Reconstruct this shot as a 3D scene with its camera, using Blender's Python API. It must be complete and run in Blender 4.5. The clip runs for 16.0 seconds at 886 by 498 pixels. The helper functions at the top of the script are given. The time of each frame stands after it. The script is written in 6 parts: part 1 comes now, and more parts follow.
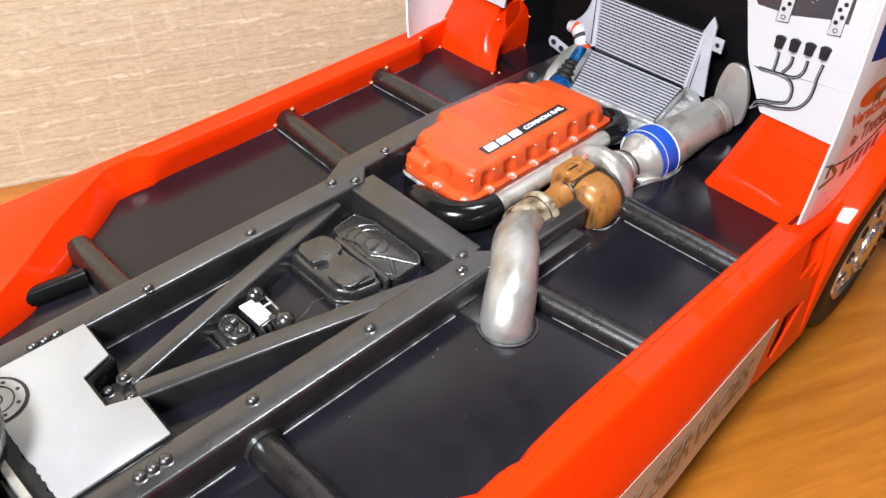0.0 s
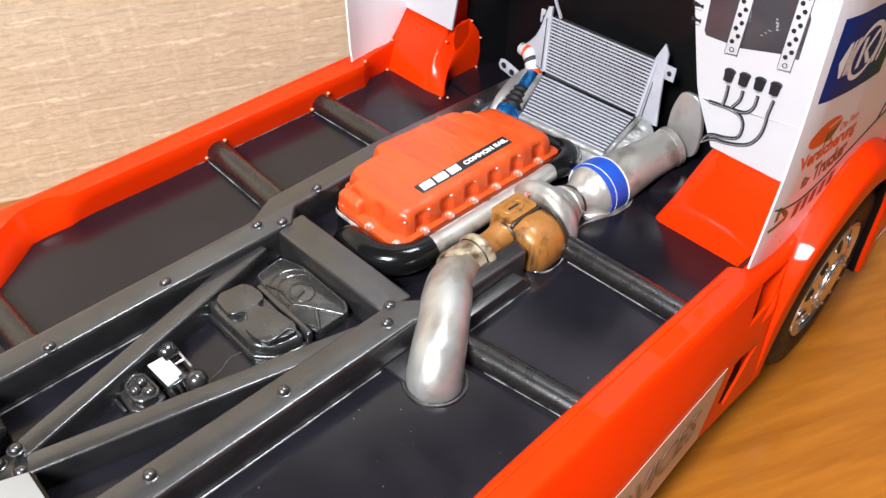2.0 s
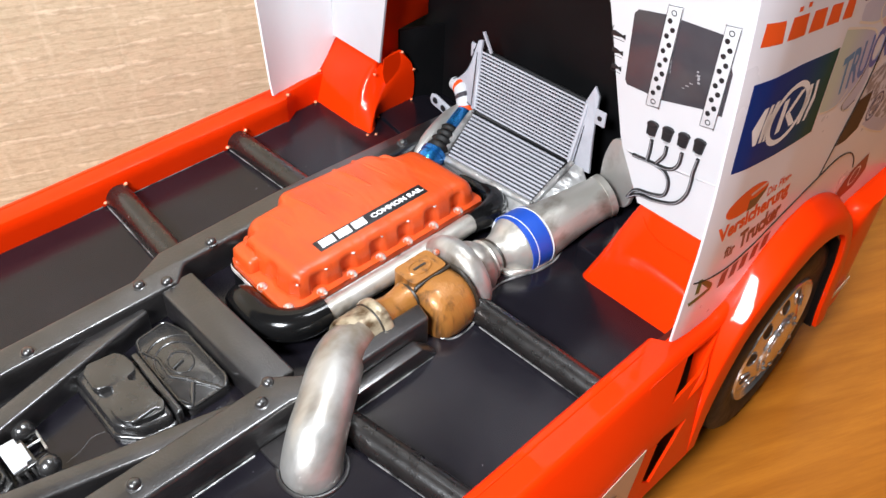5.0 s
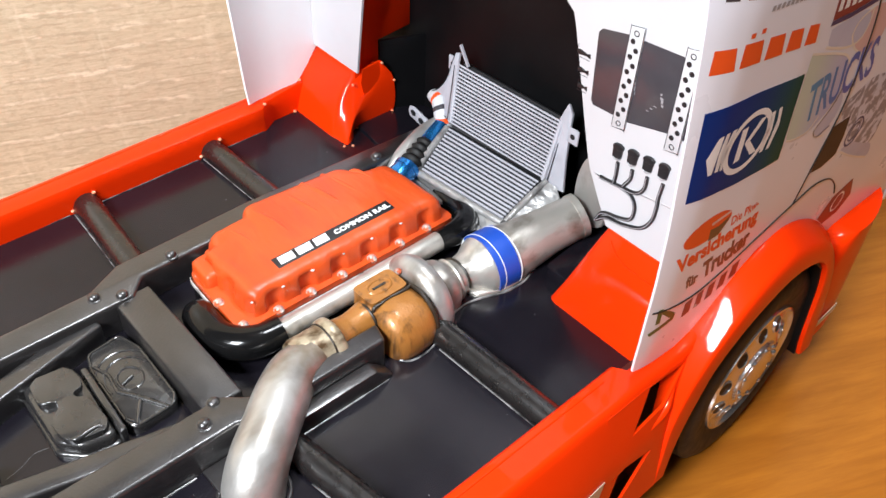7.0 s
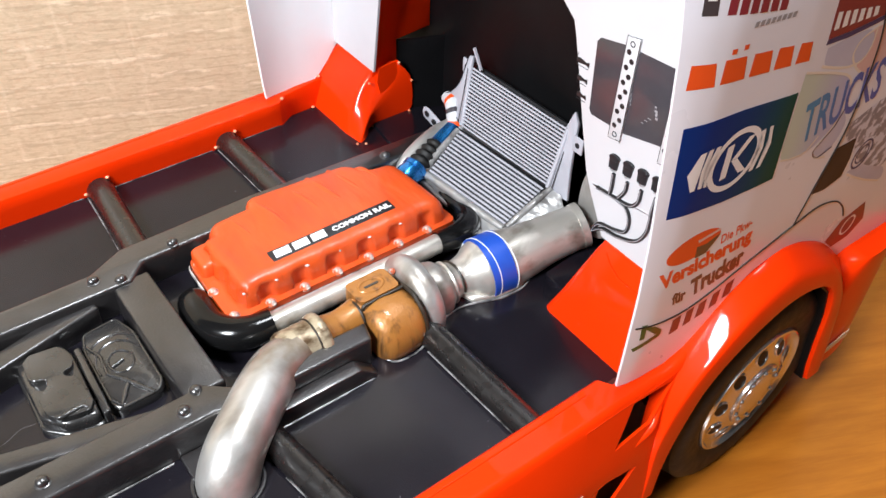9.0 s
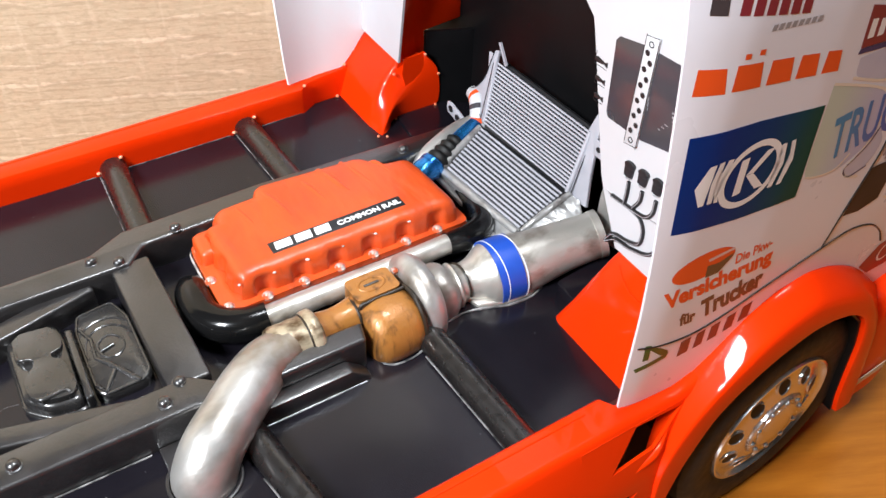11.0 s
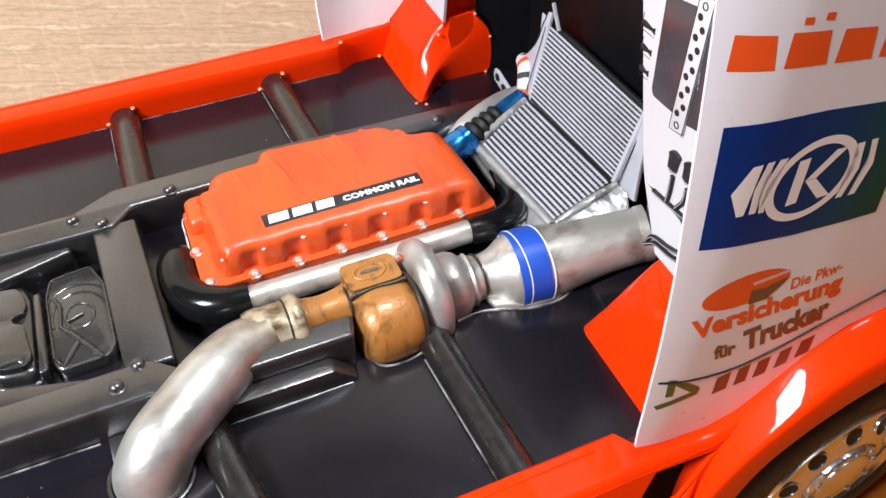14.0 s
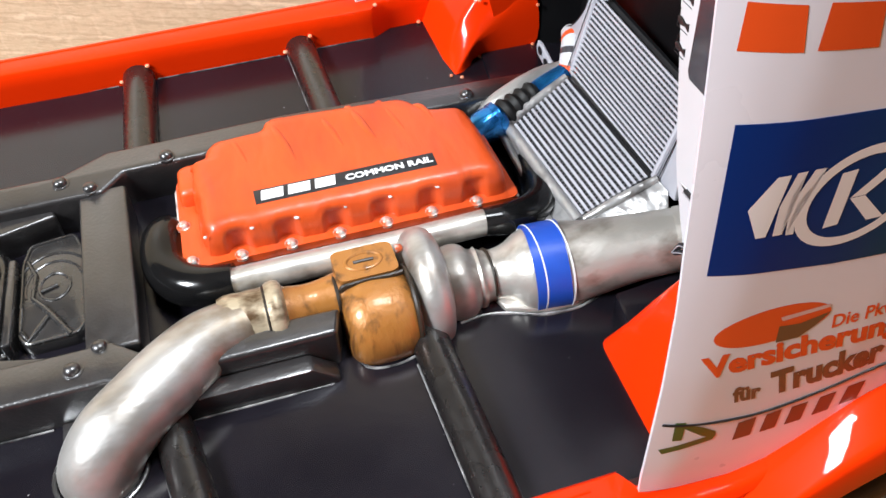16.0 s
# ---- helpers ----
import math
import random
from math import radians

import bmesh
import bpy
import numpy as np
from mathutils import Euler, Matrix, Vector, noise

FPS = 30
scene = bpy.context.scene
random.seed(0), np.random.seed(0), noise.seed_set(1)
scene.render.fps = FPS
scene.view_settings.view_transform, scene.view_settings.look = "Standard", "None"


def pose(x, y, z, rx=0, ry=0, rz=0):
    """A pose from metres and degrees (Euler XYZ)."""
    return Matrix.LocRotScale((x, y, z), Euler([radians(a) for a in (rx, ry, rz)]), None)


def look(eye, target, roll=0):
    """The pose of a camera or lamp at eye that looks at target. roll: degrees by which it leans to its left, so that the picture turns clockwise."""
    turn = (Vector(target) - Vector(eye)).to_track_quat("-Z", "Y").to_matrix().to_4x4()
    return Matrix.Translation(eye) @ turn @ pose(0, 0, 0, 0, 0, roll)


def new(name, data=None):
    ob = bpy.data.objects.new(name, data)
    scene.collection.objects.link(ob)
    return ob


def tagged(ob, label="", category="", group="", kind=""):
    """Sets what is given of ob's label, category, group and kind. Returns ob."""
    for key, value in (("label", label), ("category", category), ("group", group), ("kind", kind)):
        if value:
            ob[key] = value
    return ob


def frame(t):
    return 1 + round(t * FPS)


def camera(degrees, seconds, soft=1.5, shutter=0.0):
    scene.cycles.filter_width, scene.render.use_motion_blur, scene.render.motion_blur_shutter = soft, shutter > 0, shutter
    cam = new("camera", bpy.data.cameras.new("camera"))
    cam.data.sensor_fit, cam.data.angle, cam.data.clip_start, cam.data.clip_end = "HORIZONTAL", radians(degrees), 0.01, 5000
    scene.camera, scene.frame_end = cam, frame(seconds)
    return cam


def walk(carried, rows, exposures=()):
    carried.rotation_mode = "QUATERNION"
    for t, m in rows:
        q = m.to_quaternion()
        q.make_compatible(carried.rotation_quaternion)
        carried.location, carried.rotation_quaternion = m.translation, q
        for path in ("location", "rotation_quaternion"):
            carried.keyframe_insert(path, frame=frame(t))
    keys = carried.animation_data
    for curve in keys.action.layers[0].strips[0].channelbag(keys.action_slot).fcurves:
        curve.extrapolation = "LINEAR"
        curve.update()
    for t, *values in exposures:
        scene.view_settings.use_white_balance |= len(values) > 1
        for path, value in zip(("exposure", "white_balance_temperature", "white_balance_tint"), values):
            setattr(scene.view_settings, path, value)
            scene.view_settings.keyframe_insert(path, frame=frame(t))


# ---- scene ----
cam = camera(52.5, 16.0)
PATH = [
    (0.0, pose(0.16911, -0.15840, 0.27705, 48.885, -2.764, 44.948)),
    (0.5, pose(0.16975, -0.15043, 0.27895, 48.605, -2.744, 44.992)),
    (1.0, pose(0.16918, -0.14094, 0.27936, 48.527, -2.731, 44.744)),
    (1.5, pose(0.16812, -0.13274, 0.28103, 48.259, -2.723, 44.808)),
    (2.0, pose(0.16715, -0.12522, 0.28135, 48.187, -2.681, 44.729)),
    (2.5, pose(0.16728, -0.11558, 0.28183, 48.057, -2.519, 44.971)),
    (3.0, pose(0.16734, -0.10705, 0.28238, 47.964, -2.473, 45.091)),
    (3.5, pose(0.16735, -0.09905, 0.28277, 47.818, -2.447, 45.349)),
    (6.0, pose(0.17397, -0.05997, 0.28472, 47.301, -2.003, 47.085)),
    (6.5, pose(0.17570, -0.05557, 0.28486, 47.295, -1.983, 47.680)),
    (7.0, pose(0.17732, -0.05173, 0.28498, 47.245, -1.978, 48.512)),
    (7.5, pose(0.17928, -0.04848, 0.28538, 47.168, -1.981, 49.396)),
    (8.0, pose(0.18190, -0.04546, 0.28561, 47.125, -1.960, 50.608)),
    (8.5, pose(0.18489, -0.04098, 0.28607, 47.061, -1.936, 51.738)),
    (9.0, pose(0.18849, -0.03683, 0.28591, 47.106, -1.928, 53.181)),
    (11.5, pose(0.18924, -0.01162, 0.27641, 46.350, -1.714, 59.582)),
    (12.0, pose(0.18747, -0.00513, 0.27263, 46.073, -1.509, 61.204)),
    (12.5, pose(0.18570, 0.00121, 0.26931, 45.738, -1.307, 62.757)),
    (13.0, pose(0.18256, 0.00665, 0.26576, 45.410, -1.089, 63.739)),
    (13.5, pose(0.17880, 0.01364, 0.26182, 45.013, -0.773, 64.947)),
    (14.0, pose(0.17552, 0.01970, 0.25793, 44.658, -0.462, 66.151)),
    (14.5, pose(0.17268, 0.02498, 0.25417, 44.244, -0.146, 67.532)),
    (15.0, pose(0.16888, 0.03220, 0.25025, 43.849, 0.187, 68.824)),
    (15.5, pose(0.16580, 0.03966, 0.24616, 43.430, 0.546, 70.803)),
    (16.0, pose(0.16229, 0.04689, 0.24192, 42.978, 0.983, 72.813)),
]
walk(cam, PATH)

# ---------------------------------------------------------------- light
world = bpy.data.worlds.new("world")
scene.world = world
world.use_nodes = True
wbg = world.node_tree.nodes["Background"]
wbg.inputs["Color"].default_value = (1.0, 0.97, 0.95, 1)
wbg.inputs["Strength"].default_value = 0.35


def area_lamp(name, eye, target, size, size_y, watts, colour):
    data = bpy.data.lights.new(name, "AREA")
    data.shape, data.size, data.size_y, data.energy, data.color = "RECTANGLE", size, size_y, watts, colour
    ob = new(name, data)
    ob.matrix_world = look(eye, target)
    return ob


# added key light in mid-air: no fixture is seen, highlights and brightness set its place
area_lamp("key_light", (0.20, -0.60, 0.72), (0.0, 0.06, 0.08), 0.22, 0.22, 18.6, (0.895, 0.945, 1.0))
area_lamp("ceiling_lamp", (0.03, 0.32, 1.50), (0.0, 0.0, 0.08), 0.36, 0.36, 19.0, (0.895, 0.945, 1.0))

# ---------------------------------------------------------------- materials
def material(name, base, rough=0.5, metal=0.0, coat=0.0, coat_rough=0.05, spec=0.5):
    m = bpy.data.materials.new(name)
    m.use_nodes = True
    b = m.node_tree.nodes["Principled BSDF"]
    b.inputs["Base Color"].default_value = (*base, 1)
    b.inputs["Roughness"].default_value = rough
    b.inputs["Metallic"].default_value = metal
    b.inputs["Coat Weight"].default_value = coat
    b.inputs["Coat Roughness"].default_value = coat_rough
    b.inputs["Specular IOR Level"].default_value = spec
    return m


def node(m, kind, **values):
    n = m.node_tree.nodes.new(kind)
    for key, value in values.items():
        n.inputs[key].default_value = value
    return n


def link(m, a, b):
    m.node_tree.links.new(a, b)


def coords(m, stretch=(1, 1, 1), turn=0.0):
    tc = node(m, "ShaderNodeTexCoord")
    tn = node(m, "ShaderNodeMapping")
    tn.inputs["Rotation"].default_value = (0, 0, turn)
    link(m, tc.outputs["Object"], tn.inputs["Vector"])
    mp = node(m, "ShaderNodeMapping")
    mp.inputs["Scale"].default_value = stretch
    link(m, tn.outputs["Vector"], mp.inputs["Vector"])
    return mp.outputs["Vector"]


def noise_tex(m, vec, scale, detail=4.0, rough=0.55, distortion=0.0):
    n = node(m, "ShaderNodeTexNoise", Scale=scale, Detail=detail, Roughness=rough, Distortion=distortion)
    link(m, vec, n.inputs["Vector"])
    return n.outputs["Fac"]


def ramp(m, fac, stops):
    r = node(m, "ShaderNodeValToRGB")
    e = r.color_ramp.elements
    while len(e) < len(stops):
        e.new(0.5)
    for el, (p, c) in zip(e, stops):
        el.position = p
        el.color = (*c, 1) if len(c) == 3 else c
    link(m, fac, r.inputs["Fac"])
    return r.outputs["Color"]


def mix(m, fac, a, b, mode="MIX"):
    n = m.node_tree.nodes.new("ShaderNodeMix")
    n.data_type, n.blend_type = "RGBA", mode
    for sock, value in ((n.inputs[0], fac), (n.inputs[6], a), (n.inputs[7], b)):
        if isinstance(value, (int, float)):
            sock.default_value = value
        elif isinstance(value, tuple):
            sock.default_value = (*value, 1) if len(value) == 3 else value
        else:
            link(m, value, sock)
    return n.outputs[2]


def bump(m, height, strength, distance):
    n = node(m, "ShaderNodeBump", Strength=strength, Distance=distance)
    link(m, height, n.inputs["Height"])
    link(m, n.outputs["Normal"], bsdf(m).inputs["Normal"])


def bsdf(m):
    return m.node_tree.nodes["Principled BSDF"]


def varied(name, a, b, scale, rough, rough2=None, metal=0.0, coat=0.0, relief=0.0, relief_scale=900, lo=0.35, hi=0.7, stretch=(1, 1, 1), spec=0.5, coat_rough=0.05):
    """Two colours mixed by a noise, a roughness that varies with it, and a fine relief."""
    m = material(name, a, rough, metal, coat, coat_rough, spec)
    v = coords(m, stretch)
    f = noise_tex(m, v, scale)
    link(m, ramp(m, f, [(lo, a), (hi, b)]), bsdf(m).inputs["Base Color"])
    if rough2 is not None:
        g = noise_tex(m, v, scale * 2.3)
        link(m, ramp(m, g, [(0.3, (rough,) * 3), (0.7, (rough2,) * 3)]), bsdf(m).inputs["Roughness"])
    if relief:
        bump(m, noise_tex(m, v, relief_scale, 3.0), relief, 0.0004)
    return m


ORANGE = varied("orange_gloss", (0.80, 0.032, 0.0012), (0.75, 0.028, 0.0010), 25, 0.34, 0.42, coat=0.36, relief=0.012, relief_scale=60, spec=0.03, coat_rough=0.012)
ENGINE_ORANGE = varied("engine_orange_paint", (0.60, 0.071, 0.010), (0.40, 0.042, 0.008), 60, 0.32, 0.46, coat=0.14, coat_rough=0.10, relief=0.25, relief_scale=260, lo=0.46, hi=0.8, stretch=(0.5, 1.6, 1.0))


def dented(m, scale, stretch, strength, distance):
    """A broad, uneven relief in front of the fine one."""
    n = node(m, "ShaderNodeBump", Strength=strength, Distance=distance)
    link(m, noise_tex(m, coords(m, stretch), scale, 2.0, 0.5, 0.4), n.inputs["Height"])
    for fine in [k for k in m.node_tree.nodes if k.type == "BUMP" and k != n]:
        link(m, n.outputs["Normal"], fine.inputs["Normal"])


rust = noise_tex(ENGINE_ORANGE, coords(ENGINE_ORANGE, (22, 130, 40)), 1.0, 4, 0.6)
paint = bsdf(ENGINE_ORANGE).inputs["Base Color"].links[0].from_socket
link(ENGINE_ORANGE, mix(ENGINE_ORANGE, ramp(ENGINE_ORANGE, rust, [(0.60, (0, 0, 0)), (0.70, (0.45, 0.45, 0.45))]), paint, (0.20, 0.042, 0.018)), bsdf(ENGINE_ORANGE).inputs["Base Color"])
dented(ENGINE_ORANGE, 75, (0.6, 1.3, 1.0), 0.32, 0.003)
FLOOR_BLACK = varied("black_styrene", (0.0060, 0.0052, 0.0078), (0.0092, 0.0080, 0.0114), 40, 0.17, 0.22, relief=0.04, relief_scale=400, spec=0.48)
FRAME_BLACK = varied("black_textured_plastic", (0.0135, 0.0120, 0.0121), (0.023, 0.0205, 0.0207), 120, 0.28, 0.38, coat=0.7, coat_rough=0.17, relief=0.26, relief_scale=1100, spec=0.9)
TUBE_BLACK = varied("black_tube_plastic", (0.0085, 0.0072, 0.0068), (0.014, 0.012, 0.0115), 120, 0.24, 0.34, coat=0.4, coat_rough=0.14, relief=0.14, relief_scale=1300, spec=0.6)
HOSE_BLACK = varied("gloss_black_paint", (0.0045, 0.0045, 0.0048), (0.008, 0.0076, 0.0075), 90, 0.12, 0.22, coat=0.2, relief=0.15, relief_scale=200, spec=0.22)
GEAR_GREY = varied("gloss_grey_black_paint", (0.026, 0.0245, 0.024), (0.014, 0.013, 0.013), 120, 0.20, 0.30, coat=0.5, coat_rough=0.08, relief=0.22, relief_scale=420, spec=0.9)
SILVER = varied("silver_paint", (0.50, 0.488, 0.465), (0.19, 0.15, 0.11), 42, 0.36, 0.48, metal=0.7, relief=0.40, relief_scale=240, lo=0.50, hi=0.72, stretch=(1.6, 0.8, 1.0))
STEEL = varied("worn_steel_paint", (0.54, 0.515, 0.47), (0.13, 0.095, 0.06), 95, 0.30, 0.46, metal=0.62, relief=0.4, relief_scale=400, lo=0.50, hi=0.76, stretch=(1.2, 0.7, 1.0))
GOLD = varied("antique_gold_paint", (0.36, 0.145, 0.030), (0.060, 0.026, 0.009), 150, 0.34, 0.50, metal=0.2, coat=0.25, relief=0.6, relief_scale=300, lo=0.54, hi=0.74, stretch=(1.8, 1.8, 0.25))
STAINED = varied("heat_stained_paint", (0.46, 0.38, 0.26), (0.085, 0.046, 0.018), 170, 0.30, 0.5, metal=0.4, relief=0.9, relief_scale=240, lo=0.42, hi=0.60, stretch=(1.0, 0.6, 1.0))
WORN_BOLT = varied("chipped_bolt_paint", (0.62, 0.57, 0.53), (0.55, 0.10, 0.03), 420, 0.30, 0.45, metal=0.3, relief=0.3, relief_scale=600, lo=0.42, hi=0.58)
TRAY = varied("tarnished_silver_paint", (0.47, 0.465, 0.46), (0.07, 0.06, 0.055), 110, 0.30, 0.46, metal=0.6, relief=0.6, relief_scale=200, lo=0.57, hi=0.76)
dented(TRAY, 160, (1.0, 1.0, 1.6), 0.28, 0.004)
SEAL = varied("pale_sealing_paste", (0.52, 0.50, 0.48), (0.16, 0.14, 0.13), 160, 0.25, 0.4, lo=0.45, hi=0.66)
# clear glue on the orange, its bright glints painted in as pale colour
GLINT_GLUE = varied("glue_with_painted_glint", (0.86, 0.42, 0.26), (0.80, 0.20, 0.08), 300, 0.06, 0.14, coat=0.6)
GLUE = varied("glue_bead", (0.30, 0.295, 0.29), (0.03, 0.03, 0.03), 110, 0.15, 0.25, lo=0.40, hi=0.60)
BLUE_METAL = varied("blue_anodised", (0.03, 0.30, 0.72), (0.008, 0.07, 0.28), 160, 0.18, 0.28, metal=0.75, coat=0.4, relief=0.2, relief_scale=200)
BLUE_BAND = varied("blue_tape", (0.012, 0.075, 0.46), (0.010, 0.060, 0.38), 60, 0.35, 0.42)
WHITE = varied("white_vinyl", (0.77, 0.80, 0.88), (0.73, 0.76, 0.84), 20, 0.26, 0.34, coat=0.3)
# lighter copy of the cab white: stands for the light on the left side
WHITE_LIT = varied("white_vinyl_lit", (0.88, 0.89, 0.91), (0.85, 0.86, 0.88), 30, 0.45, 0.55)
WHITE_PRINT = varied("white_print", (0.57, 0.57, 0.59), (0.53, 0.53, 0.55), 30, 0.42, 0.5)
SHEET_WHITE = varied("white_sheet", (0.40, 0.395, 0.39), (0.33, 0.325, 0.32), 18, 0.28, 0.38, metal=0.25, relief=0.30, relief_scale=90)
CAB_DARK = varied("matt_black_lining", (0.0028, 0.0028, 0.0032), (0.005, 0.005, 0.0055), 30, 0.35, 0.45, spec=0.2)
GRILLE_WHITE = varied("white_grille_paint", (0.44, 0.44, 0.485), (0.37, 0.37, 0.41), 90, 0.40, 0.5)
PRINT_BLACK = material("black_print", (0.012, 0.012, 0.014), 0.45)
PRINT_GREY = varied("charcoal_print", (0.045, 0.041, 0.048), (0.060, 0.055, 0.063), 60, 0.16, 0.24)
PRINT_BLUE = varied("blue_print", (0.002, 0.016, 0.10), (0.003, 0.030, 0.085), 20, 0.40, spec=0.05)
along = node(PRINT_BLUE, "ShaderNodeSeparateXYZ")
link(PRINT_BLUE, coords(PRINT_BLUE, (1, 1, 1)), along.inputs["Vector"])
link(PRINT_BLUE, ramp(PRINT_BLUE, along.outputs["Y"], [(0.110, (0.001, 0.026, 0.17)), (0.124, (0.002, 0.036, 0.13)), (0.139, (0.004, 0.066, 0.045))]), bsdf(PRINT_BLUE).inputs["Base Color"])
SPECK = material("dust_speck", (0.22, 0.22, 0.22), 0.6)
LABEL_BROWN = material("faded_brown_print", (0.20, 0.125, 0.08), 0.4)
NAME_BROWN = material("dark_brown_print", (0.085, 0.055, 0.03), 0.35)
SEAM_DARK = varied("dark_grime_and_shadow", (0.012, 0.009, 0.006), (0.03, 0.02, 0.012), 200, 0.35, 0.5)
GRILLE_FIN = material("grey_grille_fin", (0.12, 0.12, 0.135), 0.5)

def along_cab(name, stops, rough):
    """A print whose colour runs along the cab side; stops are (y in metres, colour)."""
    m = material(name, stops[0][1], rough)
    sep = node(m, "ShaderNodeSeparateXYZ")
    link(m, coords(m), sep.inputs[0])
    link(m, ramp(m, sep.outputs["Y"], stops), bsdf(m).inputs["Base Color"])
    return m


PRINT_SAGE = along_cab("sage_to_lavender_print", [(0.144, (0.50, 0.60, 0.52)), (0.158, (0.46, 0.48, 0.66))], 0.3)
PRINT_TEAL = along_cab("teal_to_blue_print", [(0.150, (0.008, 0.23, 0.46)), (0.166, (0.02, 0.09, 0.42))], 0.3)
PRINT_CREAM = material("cream_print", (0.76, 0.70, 0.60), 0.35)
PRINT_DUSK = varied("dusky_black_print", (0.012, 0.012, 0.020), (0.030, 0.024, 0.032), 90, 0.35, spec=0.12)
# darkened copy of the body orange: shade inside the vents put into the colour
VENT_SHADE = varied("shaded_vent_orange", (0.075, 0.008, 0.003), (0.045, 0.006, 0.003), 60, 0.35)
PRINT_INK = material("ink_blue_print", (0.02, 0.028, 0.13), 0.35)
PRINT_ASH = material("ash_print", (0.30, 0.30, 0.32), 0.4)
PRINT_RED = material("red_print", (0.80, 0.085, 0.012), 0.4)
PRINT_MAROON = material("maroon_print", (0.22, 0.02, 0.035), 0.35)
PRINT_GREEN = material("green_print", (0.012, 0.10, 0.02), 0.35)
PRINT_BROWN = material("brown_print", (0.11, 0.065, 0.035), 0.35)
PRINT_WHITE = material("white_decal", (0.80, 0.80, 0.80), 0.35)
PRINT_PALE = varied("pale_blue_print", (0.46, 0.48, 0.62), (0.54, 0.55, 0.66), 60, 0.35)
PRINT_PINK = varied("pale_pink_print", (0.66, 0.42, 0.40), (0.70, 0.5, 0.48), 60, 0.35)
PRINT_GREY2 = varied("camouflage_print", (0.62, 0.65, 0.76), (0.21, 0.22, 0.28), 300, 0.30, lo=0.47, hi=0.53)
LABEL_PALE = varied("cream_label", (0.56, 0.43, 0.34), (0.50, 0.38, 0.30), 60, 0.35)
RUBBER = varied("black_rubber", (0.007, 0.0068, 0.0065), (0.013, 0.012, 0.0115), 90, 0.5, 0.65, relief=0.2, relief_scale=500, spec=0.3)
CHROME = varied("chrome_plating", (0.70, 0.71, 0.72), (0.56, 0.57, 0.58), 60, 0.14, 0.26, metal=0.9, relief=0.12, relief_scale=150)
PITTED = varied("pitted_chrome", (0.62, 0.62, 0.62), (0.20, 0.18, 0.16), 420, 0.10, 0.30, metal=0.9, relief=0.45, relief_scale=420, lo=0.48, hi=0.70)


def wood(name, light, dark, streak, stretch, turn, rough, scale=1.0, fine_part=0.5, saw=0.0):
    m = material(name, light, rough, 0, 0.0)
    v = coords(m, stretch, turn)
    big = noise_tex(m, v, 9 * scale, 6, 0.6, 0.6)
    fine = noise_tex(m, v, 60 * scale, 5, 0.7, 0.2)
    c = ramp(m, big, [(0.30, dark), (0.52, light), (0.72, tuple(0.5 * (p + q) for p, q in zip(light, dark)))])
    c = mix(m, ramp(m, fine, [(0.38, (fine_part,) * 3), (0.62, (0.0,) * 3)]), c, streak)
    if saw:
        # cream saw marks in broken wavy lines with darker dashes under them, and faint upright ones between
        for band, spacing, shift, amount, shade, lo, stretch, patch in (
                ("Z", 0.0096, 0.0, 0.62, (0.82, 0.71, 0.52), 0.86, (0.40, 0.40, 1.0), (40, 40, 80)), ("Z", 0.0096, 0.55, 0.50, (0.34, 0.26, 0.165), 0.86, (0.40, 0.40, 1.0), (44, 44, 70)),
                ("Z", 0.0047, 0.3, 0.45, (0.34, 0.25, 0.155), 0.86, (0.5, 0.5, 1.0), (60, 60, 90)), ("Y", 0.0150, 0.2, 0.20, (0.80, 0.70, 0.52), 0.92, (1.0, 1.0, 0.5), (70, 70, 55))):
            w = node(m, "ShaderNodeTexWave", Scale=0.314 / spacing, Distortion=2.6, Detail=5.0)
            w.inputs["Detail Scale"].default_value = 3.4
            w.inputs["Detail Roughness"].default_value = 0.62
            w.bands_direction = band
            link(m, coords(m, stretch), w.inputs["Vector"])
            w.inputs["Phase Offset"].default_value = shift
            lines = ramp(m, w.outputs["Fac"], [(lo, (0, 0, 0)), (lo + 0.11, (1, 1, 1))])
            where = ramp(m, noise_tex(m, coords(m, patch), 1.0, 3), [(0.44, (0, 0, 0)), (0.54, (amount * saw,) * 3)])
            c = mix(m, mix(m, 1.0, lines, where, "MULTIPLY"), c, shade)
        fleck = noise_tex(m, coords(m, (260, 260, 420)), 1.0, 3, 0.6)
        c = mix(m, ramp(m, fleck, [(0.50, (0, 0, 0)), (0.64, (0.5, 0.5, 0.5))]), c, streak)
    link(m, c, bsdf(m).inputs["Base Color"])
    bump(m, fine, 0.10, 0.0003)
    return m


OAK = wood("pale_oak_laminate", (0.61, 0.508, 0.348), (0.53, 0.432, 0.288), (0.43, 0.340, 0.222), (2.6, 2.6, 20.0), 0.0, 0.42, 1.0, 0.45, 0.85)
TABLE_WOOD = wood("warm_beech_laminate", (0.40, 0.134, 0.014), (0.27, 0.080, 0.008), (0.23, 0.068, 0.008), (0.7, 6.5, 1.0), radians(-66), 0.24, 0.85, 0.36)
PLASTER = varied("painted_plaster", (0.24, 0.235, 0.23), (0.28, 0.275, 0.27), 3, 0.8)
CEILING_WHITE = varied("white_ceiling_paint", (0.66, 0.66, 0.65), (0.70, 0.70, 0.69), 3, 0.85)
CARPET = varied("floorboards", (0.20, 0.12, 0.07), (0.28, 0.17, 0.10), 6, 0.5)

# ---------------------------------------------------------------- mesh helpers (millimetres)
MM = 0.001


